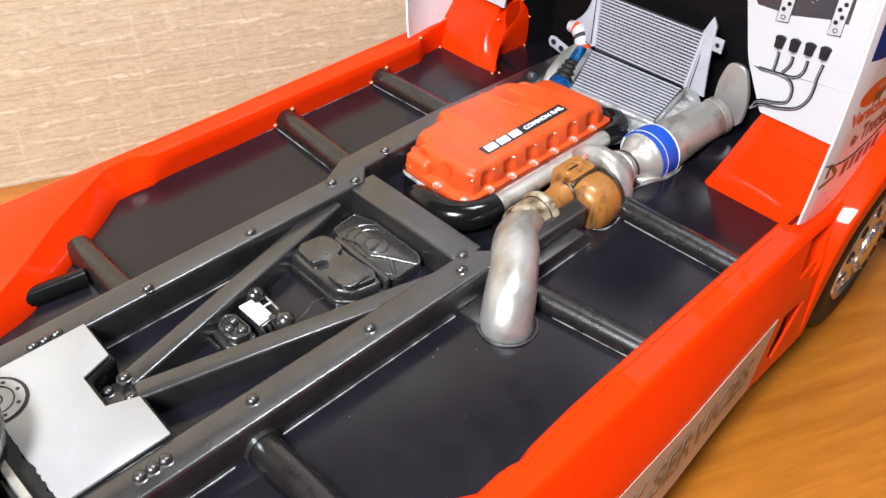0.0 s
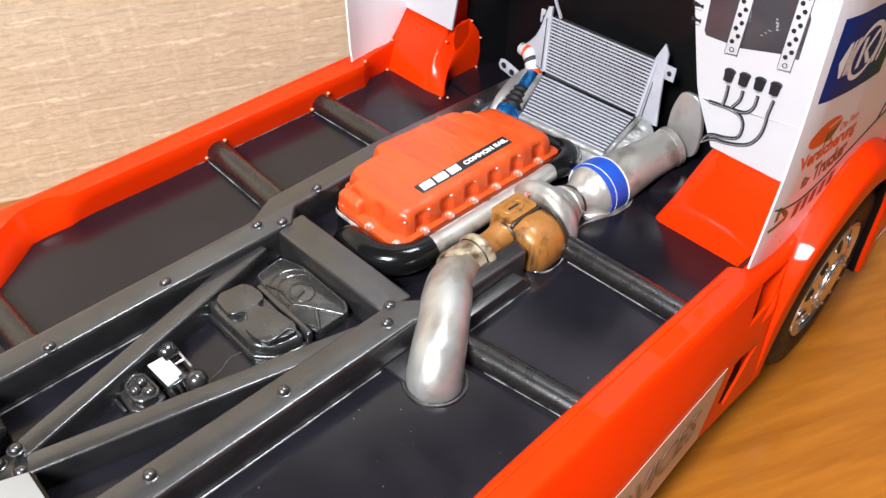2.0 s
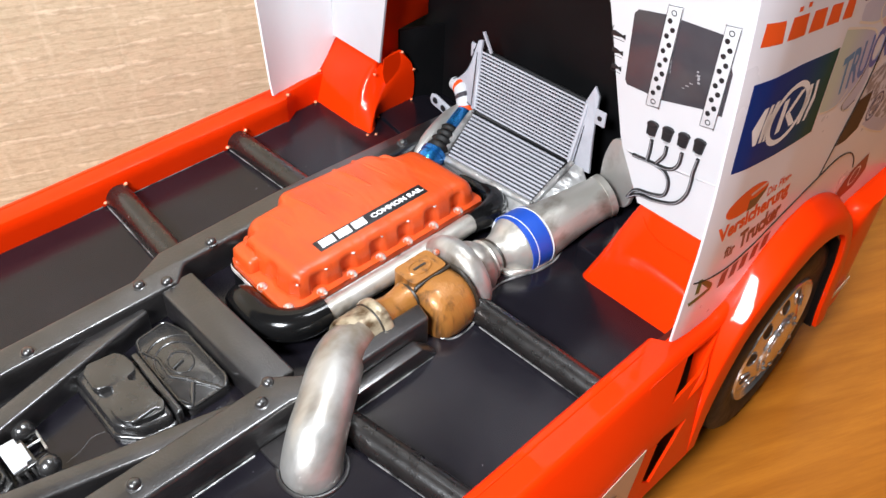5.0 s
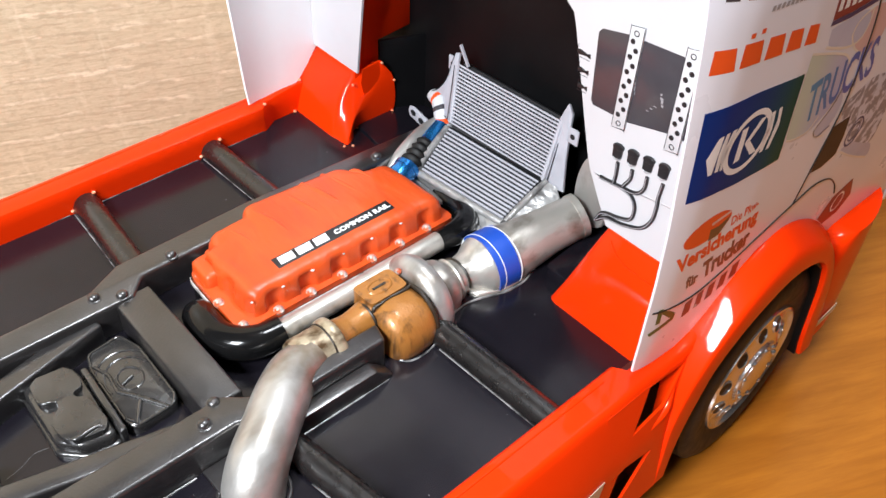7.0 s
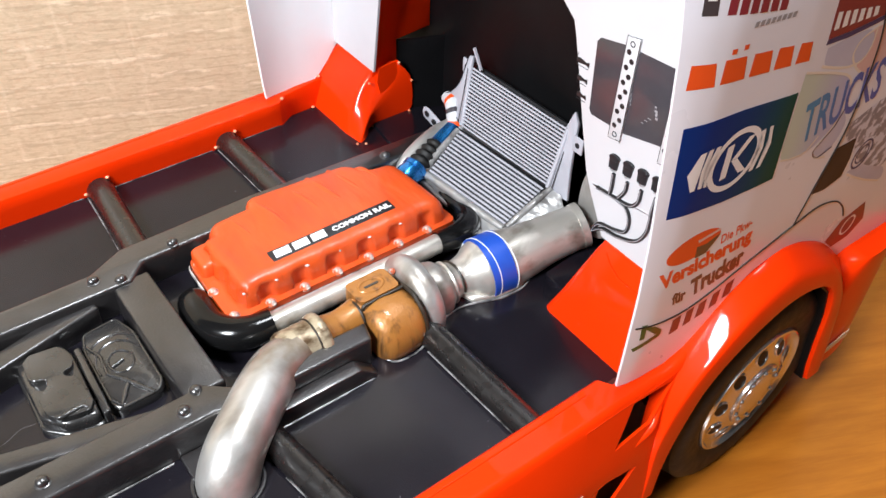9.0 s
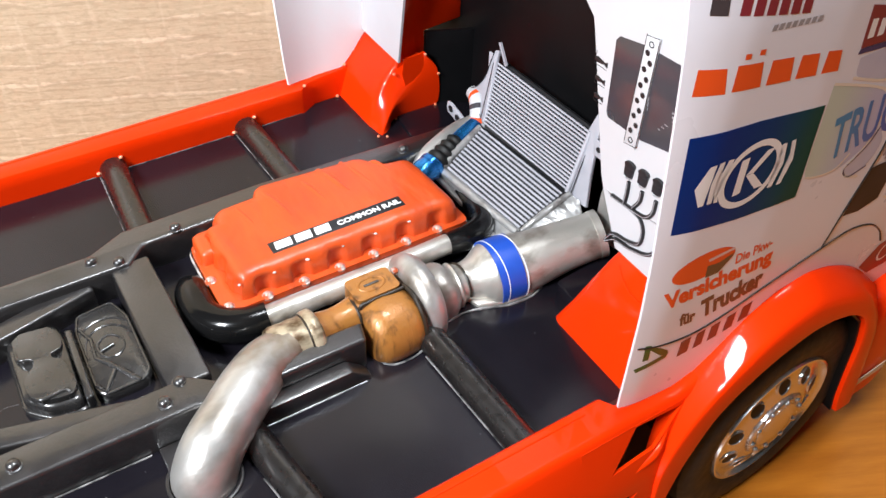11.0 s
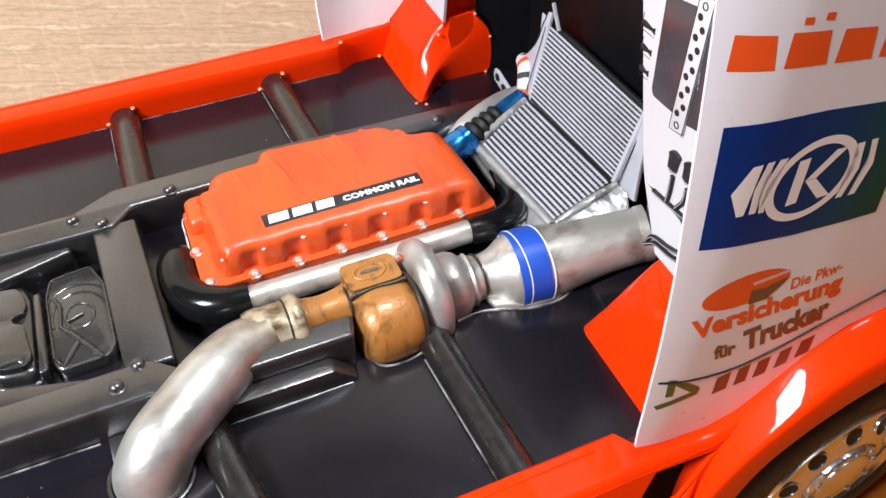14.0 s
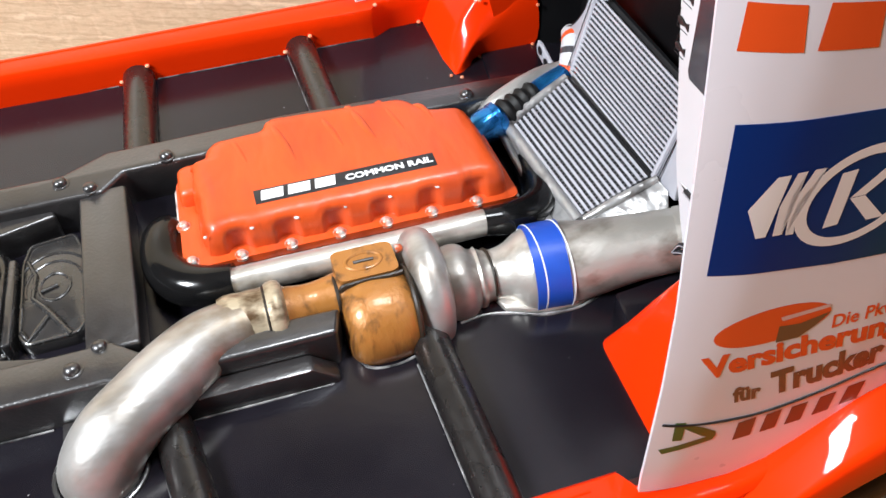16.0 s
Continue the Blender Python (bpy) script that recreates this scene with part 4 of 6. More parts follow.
# side plates of the upper part
flare = [UPP[0] + Vector((-1, -0.4, -0.6))]
for x, y, z in ((-27.9, 140.4, 92.2), (-36.0, 144.0, 91.6), (-42.4, 144.6, 94.2), (-38.8, 145.0, 97.6), (-35.8, 145.4, 101.4), (-34.2, 146.2, 105.6), (-33.4, 147.0, 110.6), (-32.4, 147.8, 115.4), (-30.4, 147.8, 116.2)):
    flare.append(Vector((x, y, z)))
part("side_plate", prism(flare, (0, 1.2, -0.4), 0.2), GRILLE_WHITE, cooler, "white side plate with a flared foot")
part("outline", sweep([(p + Vector((0, -0.15, 0))).to_tuple() + (0.16,) for p in flare[1:-1]], seg=6, steps=2), PRINT_BLACK, cooler)
part("side_plate", prism([UPP[1] + Vector((0.2, -0.6, -1.5)), UPP[1] + Vector((9.0, 1.0, -1.5)), UPP[1] + Vector((7.0, 2.4, 9.5)), UPP[1] + Vector((5.6, 4, 17)), UPP[2] + Vector((5.6, -1.6, 5.0)), UPP[2] + Vector((3.4, -1.6, 8.4)), UPP[2] + Vector((0.0, -0.8, 0.5))], (0, 1.2, -0.4), 0.2), GRILLE_WHITE, cooler, "white side plate")
part("end_strip", sweep([(UPP[0] + n_up * -0.5 - Vector((0.6, 0, 0))).to_tuple() + (0.7,), (UPP[3] - Vector((0.4, 0.8, 0))).to_tuple() + (0.7,)], seg=8, steps=1), GRILLE_WHITE, cooler)
part("end_strip", sweep([(UPP[1] + Vector((0.8, -0.6, 0))).to_tuple() + (0.8,), (UPP[2] + Vector((1.0, -0.8, 0))).to_tuple() + (0.8,)], seg=8, steps=1), GRILLE_WHITE, cooler)
for a, c in ((UPP[0] + Vector((-1.6, -0.75, 1.0)), UPP[3] + Vector((-2.0, -1.15, -1.5))), (UPP[1] + Vector((2.6, -0.45, 0.5)), UPP[2] + Vector((2.2, -0.95, -1.0)))):
    part("outline", sweep([a.to_tuple() + (0.18,), c.to_tuple() + (0.18,)], seg=6, steps=1), PRINT_BLACK, cooler)
part("corner_tip", prism([UPP[3] + Vector((-0.2, -1.0, 7.4)), UPP[3] + Vector((0.6, -1.0, 8.0)), UPP[3] + Vector((4.7, -0.6, 0.6)), UPP[3] + Vector((3.9, -0.6, 0.0))], (0, 0.8, 0)), GRILLE_WHITE, cooler, "folded white corner strip")
for v, hole in ((Vector((27.8, 145.6, FZ + 39.4)), 1.0), (Vector((-33.4, 147.4, FZ + 37.4)), 0.9)):
    lug = part("lug", box(v.x - 2.3, v.x + 2.3, v.y, v.y + 0.8, v.z - 3, v.z + 3, 0.4), GRILLE_WHITE, cooler, "white mounting lug")
    part("hole", lathe([(0, hole), (0.15, hole), (0.15, 0.02)], "y", (v.x, v.y - 0.12, v.z), 12), PRINT_BLACK, lug)
# perforated arm with striped duct
arm = part("mounting_arm", prism([(-47.7, 138.3, FZ + 13.2), (-46.7, 138.1, FZ + 16.0), (-44.2, 138.1, FZ + 16.4), (-30.7, 139.3, FZ + 11.7), (-30.2, 139.3, FZ + 8.0), (-32.2, 139.1, FZ + 7.4), (-46.6, 138.1, FZ + 11.4)], (0, 0.9, 0), 0.3), GRILLE_WHITE, cooler, "white arm with round holes")
for i, x in enumerate((-44.4, -40.0, -35.8)):
    part("hole", lathe([(0, 1.35), (0.12, 1.35), (0.12, 0.02)], "y", (x, 137.9 + 0.12 * i, FZ + 13.9 - i * 1.5), 14), PRINT_BLACK, arm)
duct = part("striped_duct", sweep([(-42, 146, FZ + 20, 2.6), (-37, 145, FZ + 20.5, 3.4), (-32.5, 143, FZ + 17, 3.6), (-30, 141.5, FZ + 11, 3.4)], seg=16), WHITE_PRINT, cooler, "white duct with orange stripes")
for t, mat in ((0.3, PRINT_RED), (0.55, PRINT_GREY), (0.8, PRINT_RED)):
    p = smooth_path([(-42, 146, FZ + 20, 2.75), (-37, 145, FZ + 20.5, 3.55), (-32.5, 143, FZ + 17, 3.75), (-30, 141.5, FZ + 11, 3.55)], 12)
    i = int(t * (len(p) - 4))
    part("stripe", sweep(p[i:i + 4], seg=16, smooth=False), mat, duct)
# lower tray
part("tray_front", prism([(-20.8, 118.6, FZ + 5.0), (-20.4, 120.8, FZ + 9.8), (19.8, 124.6, FZ + 10.0), (23.0, 119.6, FZ + 9.4), (22.0, 118.6, FZ + 5.0)], (0, 0.6, -3.5), 0.6, 3), TRAY, cooler, "silver front tray edge")
part("tray_side", prism([(20.0, 124.9, FZ + 10.2), (20.4, 142.8, FZ + 19.2), (26.4, 143.4, FZ + 19.0), (29.6, 142.8, FZ + 15.4), (24.6, 122.2, FZ + 7.6)], (0.8, 0, -4.0), 1.2, 3), TRAY, cooler, "crumpled silver side tray")
# rounded rims round the lower core, a lip in front of it
part("tray_rim", sweep([(-20.8, 119.4, FZ + 8.8, 1.5), (-22.0, 124.5, FZ + 11.4, 1.6), (-23.2, 130.5, FZ + 14.2, 1.5), (-24.6, 138.0, FZ + 18.0, 1.2)], seg=12, steps=5), TRAY, cooler, "tarnished silver rim")
part("tray_rim", sweep([(-20.8, 119.4, FZ + 8.6, 1.5), (-8, 120.6, FZ + 8.9, 1.7), (6, 121.8, FZ + 9.0, 1.5), (20.6, 123.4, FZ + 9.2, 1.3)], seg=12, steps=5), TRAY, cooler, "tarnished silver rim")
part("tray_rim", sweep([(21.0, 124.4, FZ + 9.8, 0.9), (21.4, 133.0, FZ + 14.4, 1.2), (21.8, 142.6, FZ + 19.0, 1.0)], seg=12, steps=5), TRAY, cooler, "tarnished silver rim")
part("tray_lip", sweep([(-21.4, 118.2, FZ + 5.4, 1.2), (0, 118.2, FZ + 5.2, 1.1), (22.4, 118.4, FZ + 6.2, 1.2), (26.6, 127.0, FZ + 8.6, 1.0), (29.8, 142.0, FZ + 14.0, 1.0)], seg=10, steps=6), TRAY, cooler, "tarnished silver lip")
part("core_gap", prism([LOW[3] + Vector((0.4, 0.2, 0.2)), LOW[2] + Vector((0, 0.2, 0.2)), UPP[1] + Vector((0, 0.2, -0.2)), UPP[0] + Vector((0.4, 0.2, -0.2))], (0, 0.8, -0.3)), PRINT_BLACK, cooler)
T("cooler_foot", prism([(-22, 119, FZ - 1), (22, 119.5, FZ - 1), (32, 138, FZ - 1), (30, 152, FZ - 1), (-30, 152, FZ - 1)], (0, 0, 6.5), 0.8), HOSE_BLACK, "black mount under the intercooler")
# blue filter with ribbed rubber sleeve
filt = T("boost_pipe", sweep([(-20.8, 109, FZ + 7.0, 4.4), (-22.2, 113, FZ + 8.4, 4.9), (-23.0, 116.6, FZ + 9.3, 4.8), (-23.6, 118.6, FZ + 9.9, 4.2)], seg=28, steps=4), BLUE_METAL, "blue anodised boost pipe with black sleeve")
part("collar", sweep([(-23.0, 116.4, FZ + 9.2, 5.15), (-23.4, 118.0, FZ + 9.7, 5.15)], seg=28, steps=1), BLUE_METAL, filt)
sleeve = []
for k in range(9):
    t = k / 8
    sleeve.append((-23.6 - 3.9 * t, 118.8 + 11.4 * t, FZ + 10.0 + 2.5 * t, (4.55 - 0.5 * t) if k % 2 else (3.55 - 0.3 * t)))
part("sleeve", sweep(sleeve, seg=28, steps=4), RUBBER, filt, "ribbed black rubber sleeve")
part("upper_sleeve", sweep([(-27.2, 129.6, FZ + 12.4, 3.2), (-29.0, 134.5, FZ + 13.3, 3.3), (-31.0, 141.0, FZ + 14.3, 3.1), (-32.2, 145.0, FZ + 14.9, 2.7)], seg=28, steps=4), BLUE_METAL, filt, "blue anodised upper pipe")
part("side_shield", sweep([(-28.4, 112.5, FZ + 5.6, 1.2), (-29.6, 118, FZ + 9.0, 2.7), (-30.8, 126, FZ + 12.0, 3.2), (-32.4, 134, FZ + 14.0, 2.8), (-33.4, 140.5, FZ + 15.4, 1.5)], seg=18, steps=6), SILVER, filt, "silver shield beside the boost pipe")

# ---------------------------------------------------------------- orange body sides
Z_TOP = 83.5
Z_LOW = 28.0
IN_X = [(-54, 90.5), (-44, 90.0), (-38, 91.5), (-30, 89.5), (0, 88.8), (112, 87.6)]
OUT_X = [(-54, 100.2), (8, 99.4), (50, 98.4), (112, 98.2)]
MID_X = [(-54, 110.5), (24, 108.0), (55, 106.1), (85, 104.4), (110, 103.8)]
BOT_X = [(-54, 113.0), (16, 110.8), (46, 108.0), (75, 105.6), (95, 105.4), (125, 105.4)]
FLARE = [(28, 0.0), (58, 0.0), (62, 0.05), (68, 0.28), (75, 0.60), (81.3, 0.94), (84, 1.0)]


def flank_x(y, z):
    """Outer face of the skirt: upright below, curving in towards the top."""
    if z <= 60:
        t = (z - Z_LOW) / (60 - Z_LOW)
        return lerp(BOT_X, y) * (1 - t) + lerp(MID_X, y) * t
    t = lerp(FLARE, z)
    return lerp(MID_X, y) * (1 - t) + (lerp(OUT_X, y) + 0.7) * t


FLANK_Z = (81.3, 79.5, 77, 74, 71, 68, 64, 60, 52, 44, 36, 28)


def rail_row(s, y, lift=0.0):
    xi, xo = lerp(IN_X, y), lerp(OUT_X, y)
    z = Z_TOP + lift
    return [(s * (xi - 3.2), y, FZ - 1), (s * (xi - 2.2), y, FZ + 4), (s * (xi - 0.4), y, z - 0.7), (s * (xi + 0.5), y, z + 0.27), (s * (xi + 0.8), y, z + 0.3), (s * (xi + 1.2), y, z + 0.3), (s * (xo - 2.0), y, z + 0.3), (s * (xo - 1.4), y, z + 0.3), (s * (xo - 0.5), y, z + 0.12), (s * (xo + 0.3), y, z - 0.6)]


def side_rail(s):
    label = "glossy orange side skirt with a flat top edge"
    rows = []
    for y in (-54, -46, -42, -38, -33, -15, 5, 25, 45, 65, 80, 88):
        rows.append(rail_row(s, y) + [(s * flank_x(y, z), y, z) for z in FLANK_Z])
    rail = T("side_skirt", sheet(rows, 1.2), ORANGE, label, angle=35)
    part("edge_bead", sweep([(s * (lerp(IN_X, y) + 2.4), y, Z_TOP + 0.25, 0.32) for y in (-40, -30, -15, 0, 25, 50, 75, 96)], seg=8, steps=2), ORANGE, rail)
    # narrower front end of the rail, up to the wheel arch and the foot of the cab
    rows = []
    for y in (88, 96, 100, 102.5, 105, 112, 122, 126, 131):
        row = rail_row(s, y, lerp([(122, 0), (131, 4.0)], y))
        if y > 104:
            row = [(px + s * 4.0, py, pz) for px, py, pz in row[:6]] + row[6:]
        rows.append(row + [(s * flank_x(y, 82.0), y, 81.6 + lerp([(122, 0), (131, 4.0)], y))])
    part("rail_end", sheet(rows, 1.2), ORANGE, rail, angle=35)
    # rear deck beside the wheel, its edge running inwards
    inner = [(-54, 90.3), (-60, 87), (-84, 72.8), (-107, 56), (-118, 50), (-170, 47)]
    rows = []
    for y, xi in inner:
        rows.append([(s * (xi - 3.5), y - 1, FZ - 1), (s * (xi - 2.0), y - 0.5, FZ + 5), (s * (xi - 0.3), y, Z_TOP - 0.8), (s * (xi + 1.2), y, Z_TOP + 0.4), (s * ((xi + 95) / 2), y, Z_TOP + 0.6), (s * 97.5, y, Z_TOP + 0.3), (s * 99.5, y, Z_TOP - 1), (s * 108, y, 60), (s * 110, y, 40)])
    part("rear_wing", sheet(rows, 1.4), ORANGE, rail, angle=30)
    return rail


def left_rail():
    """The far side in one run: narrow beside the bay, kinked behind it, widening into the rear deck."""
    inner = [(-170, 46), (-118, 49.5), (-107, 55.5), (-96, 63), (-81.5, 74), (-66.5, 83), (-54, 90.3), (-43.5, 90.8), (-36.5, 86.6), (0, 86.4), (60, 86.4), (97.0, 86.2), (99.5, 89.4), (116, 92), (131, 92)]
    foot = [(-170, 45), (-112, 50), (-102, 54), (-89, 61.8), (-70, 74.4), (-53, 87), (-40, 86.4), (-35, 87.8), (0, 87.4), (97.4, 87.8), (103.6, 91.6), (131, 92.4)]
    outer = [(-170, 96), (0, 96.4), (90, 97.4), (131, 97.6)]
    rows = []
    for y in (-170, -140, -118, -107, -102, -96, -89, -81.5, -74, -66.5, -60, -54, -48, -43.5, -40, -36.5, -30, -15, 0, 20, 40, 60, 80, 92, 96.6, 97.4, 99.5, 103.6, 110, 116, 122, 126, 131):
        lift = 0.5 + lerp([(122, 0), (131, 4.0)], y)
        xi, xf, xo, z = lerp(inner, y) + 0.4, lerp(foot, y) - 0.8, lerp(outer, y), Z_TOP + lift
        row = [(xf, FZ - 1), (xf, FZ + 0.6), ((xf + xi) / 2, FZ + 6), (xi, z - 0.8), (xi + 0.4, z - 0.15), (xi + 1.0, z + 0.1), ((xi + xo) / 2, z + 0.15), (xo - 1.2, z + 0.1), (xo - 0.3, z - 0.3), (xo + 0.4, z - 1.0)]
        row += [(xo + 0.4 + lerp([(83, 0.0), (75, 3.4), (68, 6.2), (60, 7.2), (28, 9.0)][::-1], zz), zz) for zz in (80, 75, 68, 60, 44, 28)]
        rows.append([(-x, y, zz) for x, zz in row])
    rail = T("side_skirt", sheet(rows, 1.2), ORANGE, "glossy orange side skirt with a flat top edge", angle=35)
    part("edge_bead", sweep([(-lerp(outer, y) + 2.2, y, Z_TOP + 0.55, 0.28) for y in (-40, -20, 0, 25, 50, 75, 94)], seg=8, steps=2), ORANGE, rail)
    return rail


left_rail()
rail_r = side_rail(1)
# unseen block, added so that no light comes through under the body
T("underbody_light_block", box(-86, 86, -78, 122, 22, 66, 2.0), CAB_DARK, "unseen black block that keeps light out from under the model")
label_bg = part("side_label", sheet([[(flank_x(y, z) + 0.35, y, z) for y in (-54, -25, 0, 25, 46, 62, 78 + (z - 29.5) * 0.25)] for z in (29.5, 40, 50, 60)], 0.2), LABEL_PALE, rail_r, "cream label with brown lettering")


def mapped_text(name, text, size, mat, parent, place, squeeze=1.0, shear=0.0, weight=0.0):
    """Letters whose flat x, y, z (millimetres) are laid on a surface by place()."""
    cu = bpy.data.curves.new(name, "FONT")
    cu.body, cu.size, cu.shear, cu.extrude, cu.offset, cu.resolution_u = text, size, shear, 0.06, weight, 3
    tmp = bpy.data.objects.new(name, cu)
    scene.collection.objects.link(tmp)
    bpy.context.view_layer.update()
    me = bpy.data.meshes.new_from_object(tmp.evaluated_get(bpy.context.evaluated_depsgraph_get()))
    bpy.data.objects.remove(tmp)
    for v in me.vertices:
        v.co = place(v.co.x * squeeze, v.co.y, v.co.z)
    me.transform(Matrix.Scale(MM, 4))
    me.materials.clear()
    me.materials.append(mat)
    ob = new(name, me)
    ob.parent = holder(parent)
    return ob


for word, y0, squeeze in (("SERVICES", 4.5, 0.90), ("K", -9.0, 0.90)):
    mapped_text("lettering", word, 18.0, LABEL_BROWN, label_bg, lambda u, w, d, y0=y0: (flank_x(y0 + u, 40.5 + w) + 0.75 + d, y0 + u, 40.5 + w), squeeze, 0.16, 0.12)

# ---------------------------------------------------------------- cab
SEAM = [(103, 85.5), (112, 84.2), (127, 84), (133, 90), (138, 96.2), (145, 103), (153, 107.6), (162, 109), (171, 107.6), (182, 102.8), (190, 97.5), (198, 90), (206, 82), (214, 79), (262, 78)]
REAR_Y = [(84, 104.2), (92, 103.4), (120, 101.9), (142, 100.4), (156, 99.0), (168, 98.0), (180, 96.9), (193, 95.6), (210, 93.6), (230, 91.0)]


def panel_x(z, y=110.0):
    base = lerp([(80, 94.0), (95, 95.0), (125, 96.3), (150, 96.8), (200, 97.2), (230, 96.0)], z)
    return base - 2.2 * max(0.0, 1 - (y - 97) / 14) ** 2 + 1.0 * min(1.0, max(0.0, (y - 105) / 30))


def side_panel(s):
    rows = []
    cols = [(k / 80) ** 1.3 for k in range(81)]
    for z_part in [k / 44 for k in range(45)]:
        row = []
        for c in cols:
            z1 = 228.0
            y_guess = 103.5 + (262 - 103.5) * c
            zb = lerp(SEAM, y_guess)
            z = zb + (z1 - zb) * z_part
            yr = lerp(REAR_Y, z) - (11.4 if s < 0 else 0)
            y = yr + (262 - yr) * c
            row.append((s * panel_x(z, y), y, z))
        rows.append(row)
    return sheet(rows, 0.8)


cab = T("cab_side", side_panel(1), WHITE, "white cab side panel with sponsor prints", angle=50)
T("cab_side", side_panel(-1), WHITE_LIT, "white cab side panel", angle=50)
T("cab_roof", box(-95, 95, 129, 262, 226, 229, 1.0), WHITE, "white cab roof")
T("cab_front", box(-95, 95, 256, 260, 70, 228, 1.0), WHITE, "white cab front")


def rear_face(s, x_in, low):
    """White rear wall of the cab beside the opening; x_in is its edge up the wall."""
    zs = [low + (228 - low) * k / 32 for k in range(33)]
    rows = []
    for z in zs:
        xi = lerp(x_in, z)
        rows.append([(s * (xi + (95.5 - xi) * k / 6), 129.0, z) for k in range(7)])
    return sheet(rows, 0.9)


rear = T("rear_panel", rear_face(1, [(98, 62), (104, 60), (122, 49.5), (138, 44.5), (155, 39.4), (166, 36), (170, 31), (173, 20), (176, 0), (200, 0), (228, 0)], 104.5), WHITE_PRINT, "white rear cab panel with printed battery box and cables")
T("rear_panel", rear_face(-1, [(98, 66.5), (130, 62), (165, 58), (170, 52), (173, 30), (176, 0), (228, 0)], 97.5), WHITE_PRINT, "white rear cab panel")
rear.location.x -= 0.9 * MM
YB = 128.0   # face of the prints on the rear panel
bbox = part("battery_box", prism([(46.2, YB, 143.4), (45.0, YB, 164.4), (46.2, YB, 166), (55, YB, 168), (73.9, YB, 169.6), (78.6, YB, 160), (79.0, YB, 146.7), (72.7, YB, 146.1), (60, YB, 142.7), (47.2, YB, 142.0)], (0, 0.7, 0), 0.25), PRINT_GREY, rear, "charcoal battery box")
for (xa, za), (xb, zb) in (((57.8, 171.6), (57.5, 139.8)), ((75.5, 173.0), (75.7, 142.0))):
    w = 2.2
    strap = part("strap", prism([(xa - w, YB - 0.7, za - 0.3), (xa + w, YB - 0.7, za + 0.5), (xb + w, YB - 0.7, zb + 0.6), (xb - w, YB - 0.7, zb - 0.5)], (0, 0.7, 0), 0.2), WHITE_PRINT, bbox, "white perforated strap")
    for k in range(11):
        t = 0.14 + 0.072 * k
        part("hole", lathe([(0, 0.78), (0.1, 0.78), (0.1, 0.02)], "y", (xa + (xb - xa) * t + (0.7 if k % 2 else -0.7), YB - 0.82, za + (zb - za) * t), 12), PRINT_BLACK, strap)
    for t in (0.06, 0.945):
        part("rivet", sweep([(xa + (xb - xa) * t + 0.75 * math.cos(k * math.pi / 6), YB - 0.75, za + (zb - za) * t + 0.75 * math.sin(k * math.pi / 6), 0.16) for k in range(13)], seg=5, steps=1), PRINT_BLACK, strap)
    for xe, ze in ((xa, za), (xb, zb)):
        part("outline", sweep([(xe - w, YB - 0.66, ze - 0.4, 0.09), (xe + w, YB - 0.66, ze + 0.5, 0.09)], seg=5, steps=1), PRINT_BLACK, strap)
    for dx in (-w, w):
        part("outline", sweep([(xa + dx, YB - 0.66, za, 0.09), (xb + dx, YB - 0.66, zb, 0.09)], seg=5, steps=1), PRINT_BLACK, strap)
for x0, x1, z in ((38.8, 43.6, 155.9), (40.0, 43.8, 150.7), (40.8, 44.2, 145.7)):
    part("buckle", prism([(x0, YB - 0.1, z - 0.5), (x0 - 0.1, YB - 0.1, z + 0.5), (x0 + 1.0, YB - 0.1, z + 0.9), (x1 - 1.0, YB - 0.1, z + 0.4), (x1, YB - 0.1, z + 0.9), (x1 + 0.2, YB - 0.1, z - 0.7), (x1 - 1.0, YB - 0.1, z - 0.3), (x0 + 1.0, YB - 0.1, z - 0.8)], (0, 0.6, 0), 0.1), PRINT_BLACK, rear, "black printed buckle")
    part("outline", sweep([(x0 + 0.2, YB + 0.1, z + 2.2, 0.1), (x0 - 0.1, YB + 0.1, z - 1.6, 0.1), (x1, YB + 0.1, z - 1.4, 0.1)], seg=5, steps=1, smooth=False), PRINT_BLACK, rear)
for x, z, w, h in ((59.9, 155.4, 0.12, 0.5), (60.1, 153.9, 0.12, 0.7), (60.3, 152.5, 0.12, 0.3), (68.6, 156.3, 0.3, 0.25), (69.0, 155.2, 0.5, 0.3), (69.3, 154.3, 0.35, 0.5), (69.6, 153.2, 0.4, 0.3), (67.4, 152.0, 0.6, 0.1), (66.4, 150.8, 0.5, 0.1), (65.4, 149.6, 0.4, 0.1)):
    part("scuff", box(x - w, x + w, YB - 0.06, YB + 0.2, z - h, z + h), PRINT_ASH, bbox)
for x, z in ((58.9, 134.4), (64.2, 135.2), (69.6, 136.0), (74.9, 136.7)):
    plug = part("plug", prism([(x + dx, YB - 0.5, z + dz) for dx, dz in rounded(((-1.7, -0.5), (-1.45, -4.4), (1.55, -4.2), (1.9, -0.2)), 0.4)], (0, 1.0, 0), 0.25, 3), PRINT_BLACK, rear, "black cable plug", 60)
    part("plug_cap", prism([(x + 0.1 + 1.95 * math.cos(k * math.pi / 10), YB - 0.7, z - 0.4 + 1.1 * math.sin(k * math.pi / 10) + 0.12 * math.cos(k * math.pi / 10)) for k in range(20)], (0, 1.2, 0), 0.25, 3), PRINT_BLACK, plug, angle=60)
    part("plug_ring", sweep([(x - 1.0, YB - 0.62, z - 4.1, 0.16), (x + 0.2, YB - 0.66, z - 4.6, 0.16), (x + 1.4, YB - 0.62, z - 3.9, 0.16)], seg=6, steps=4), PRINT_ASH, plug)
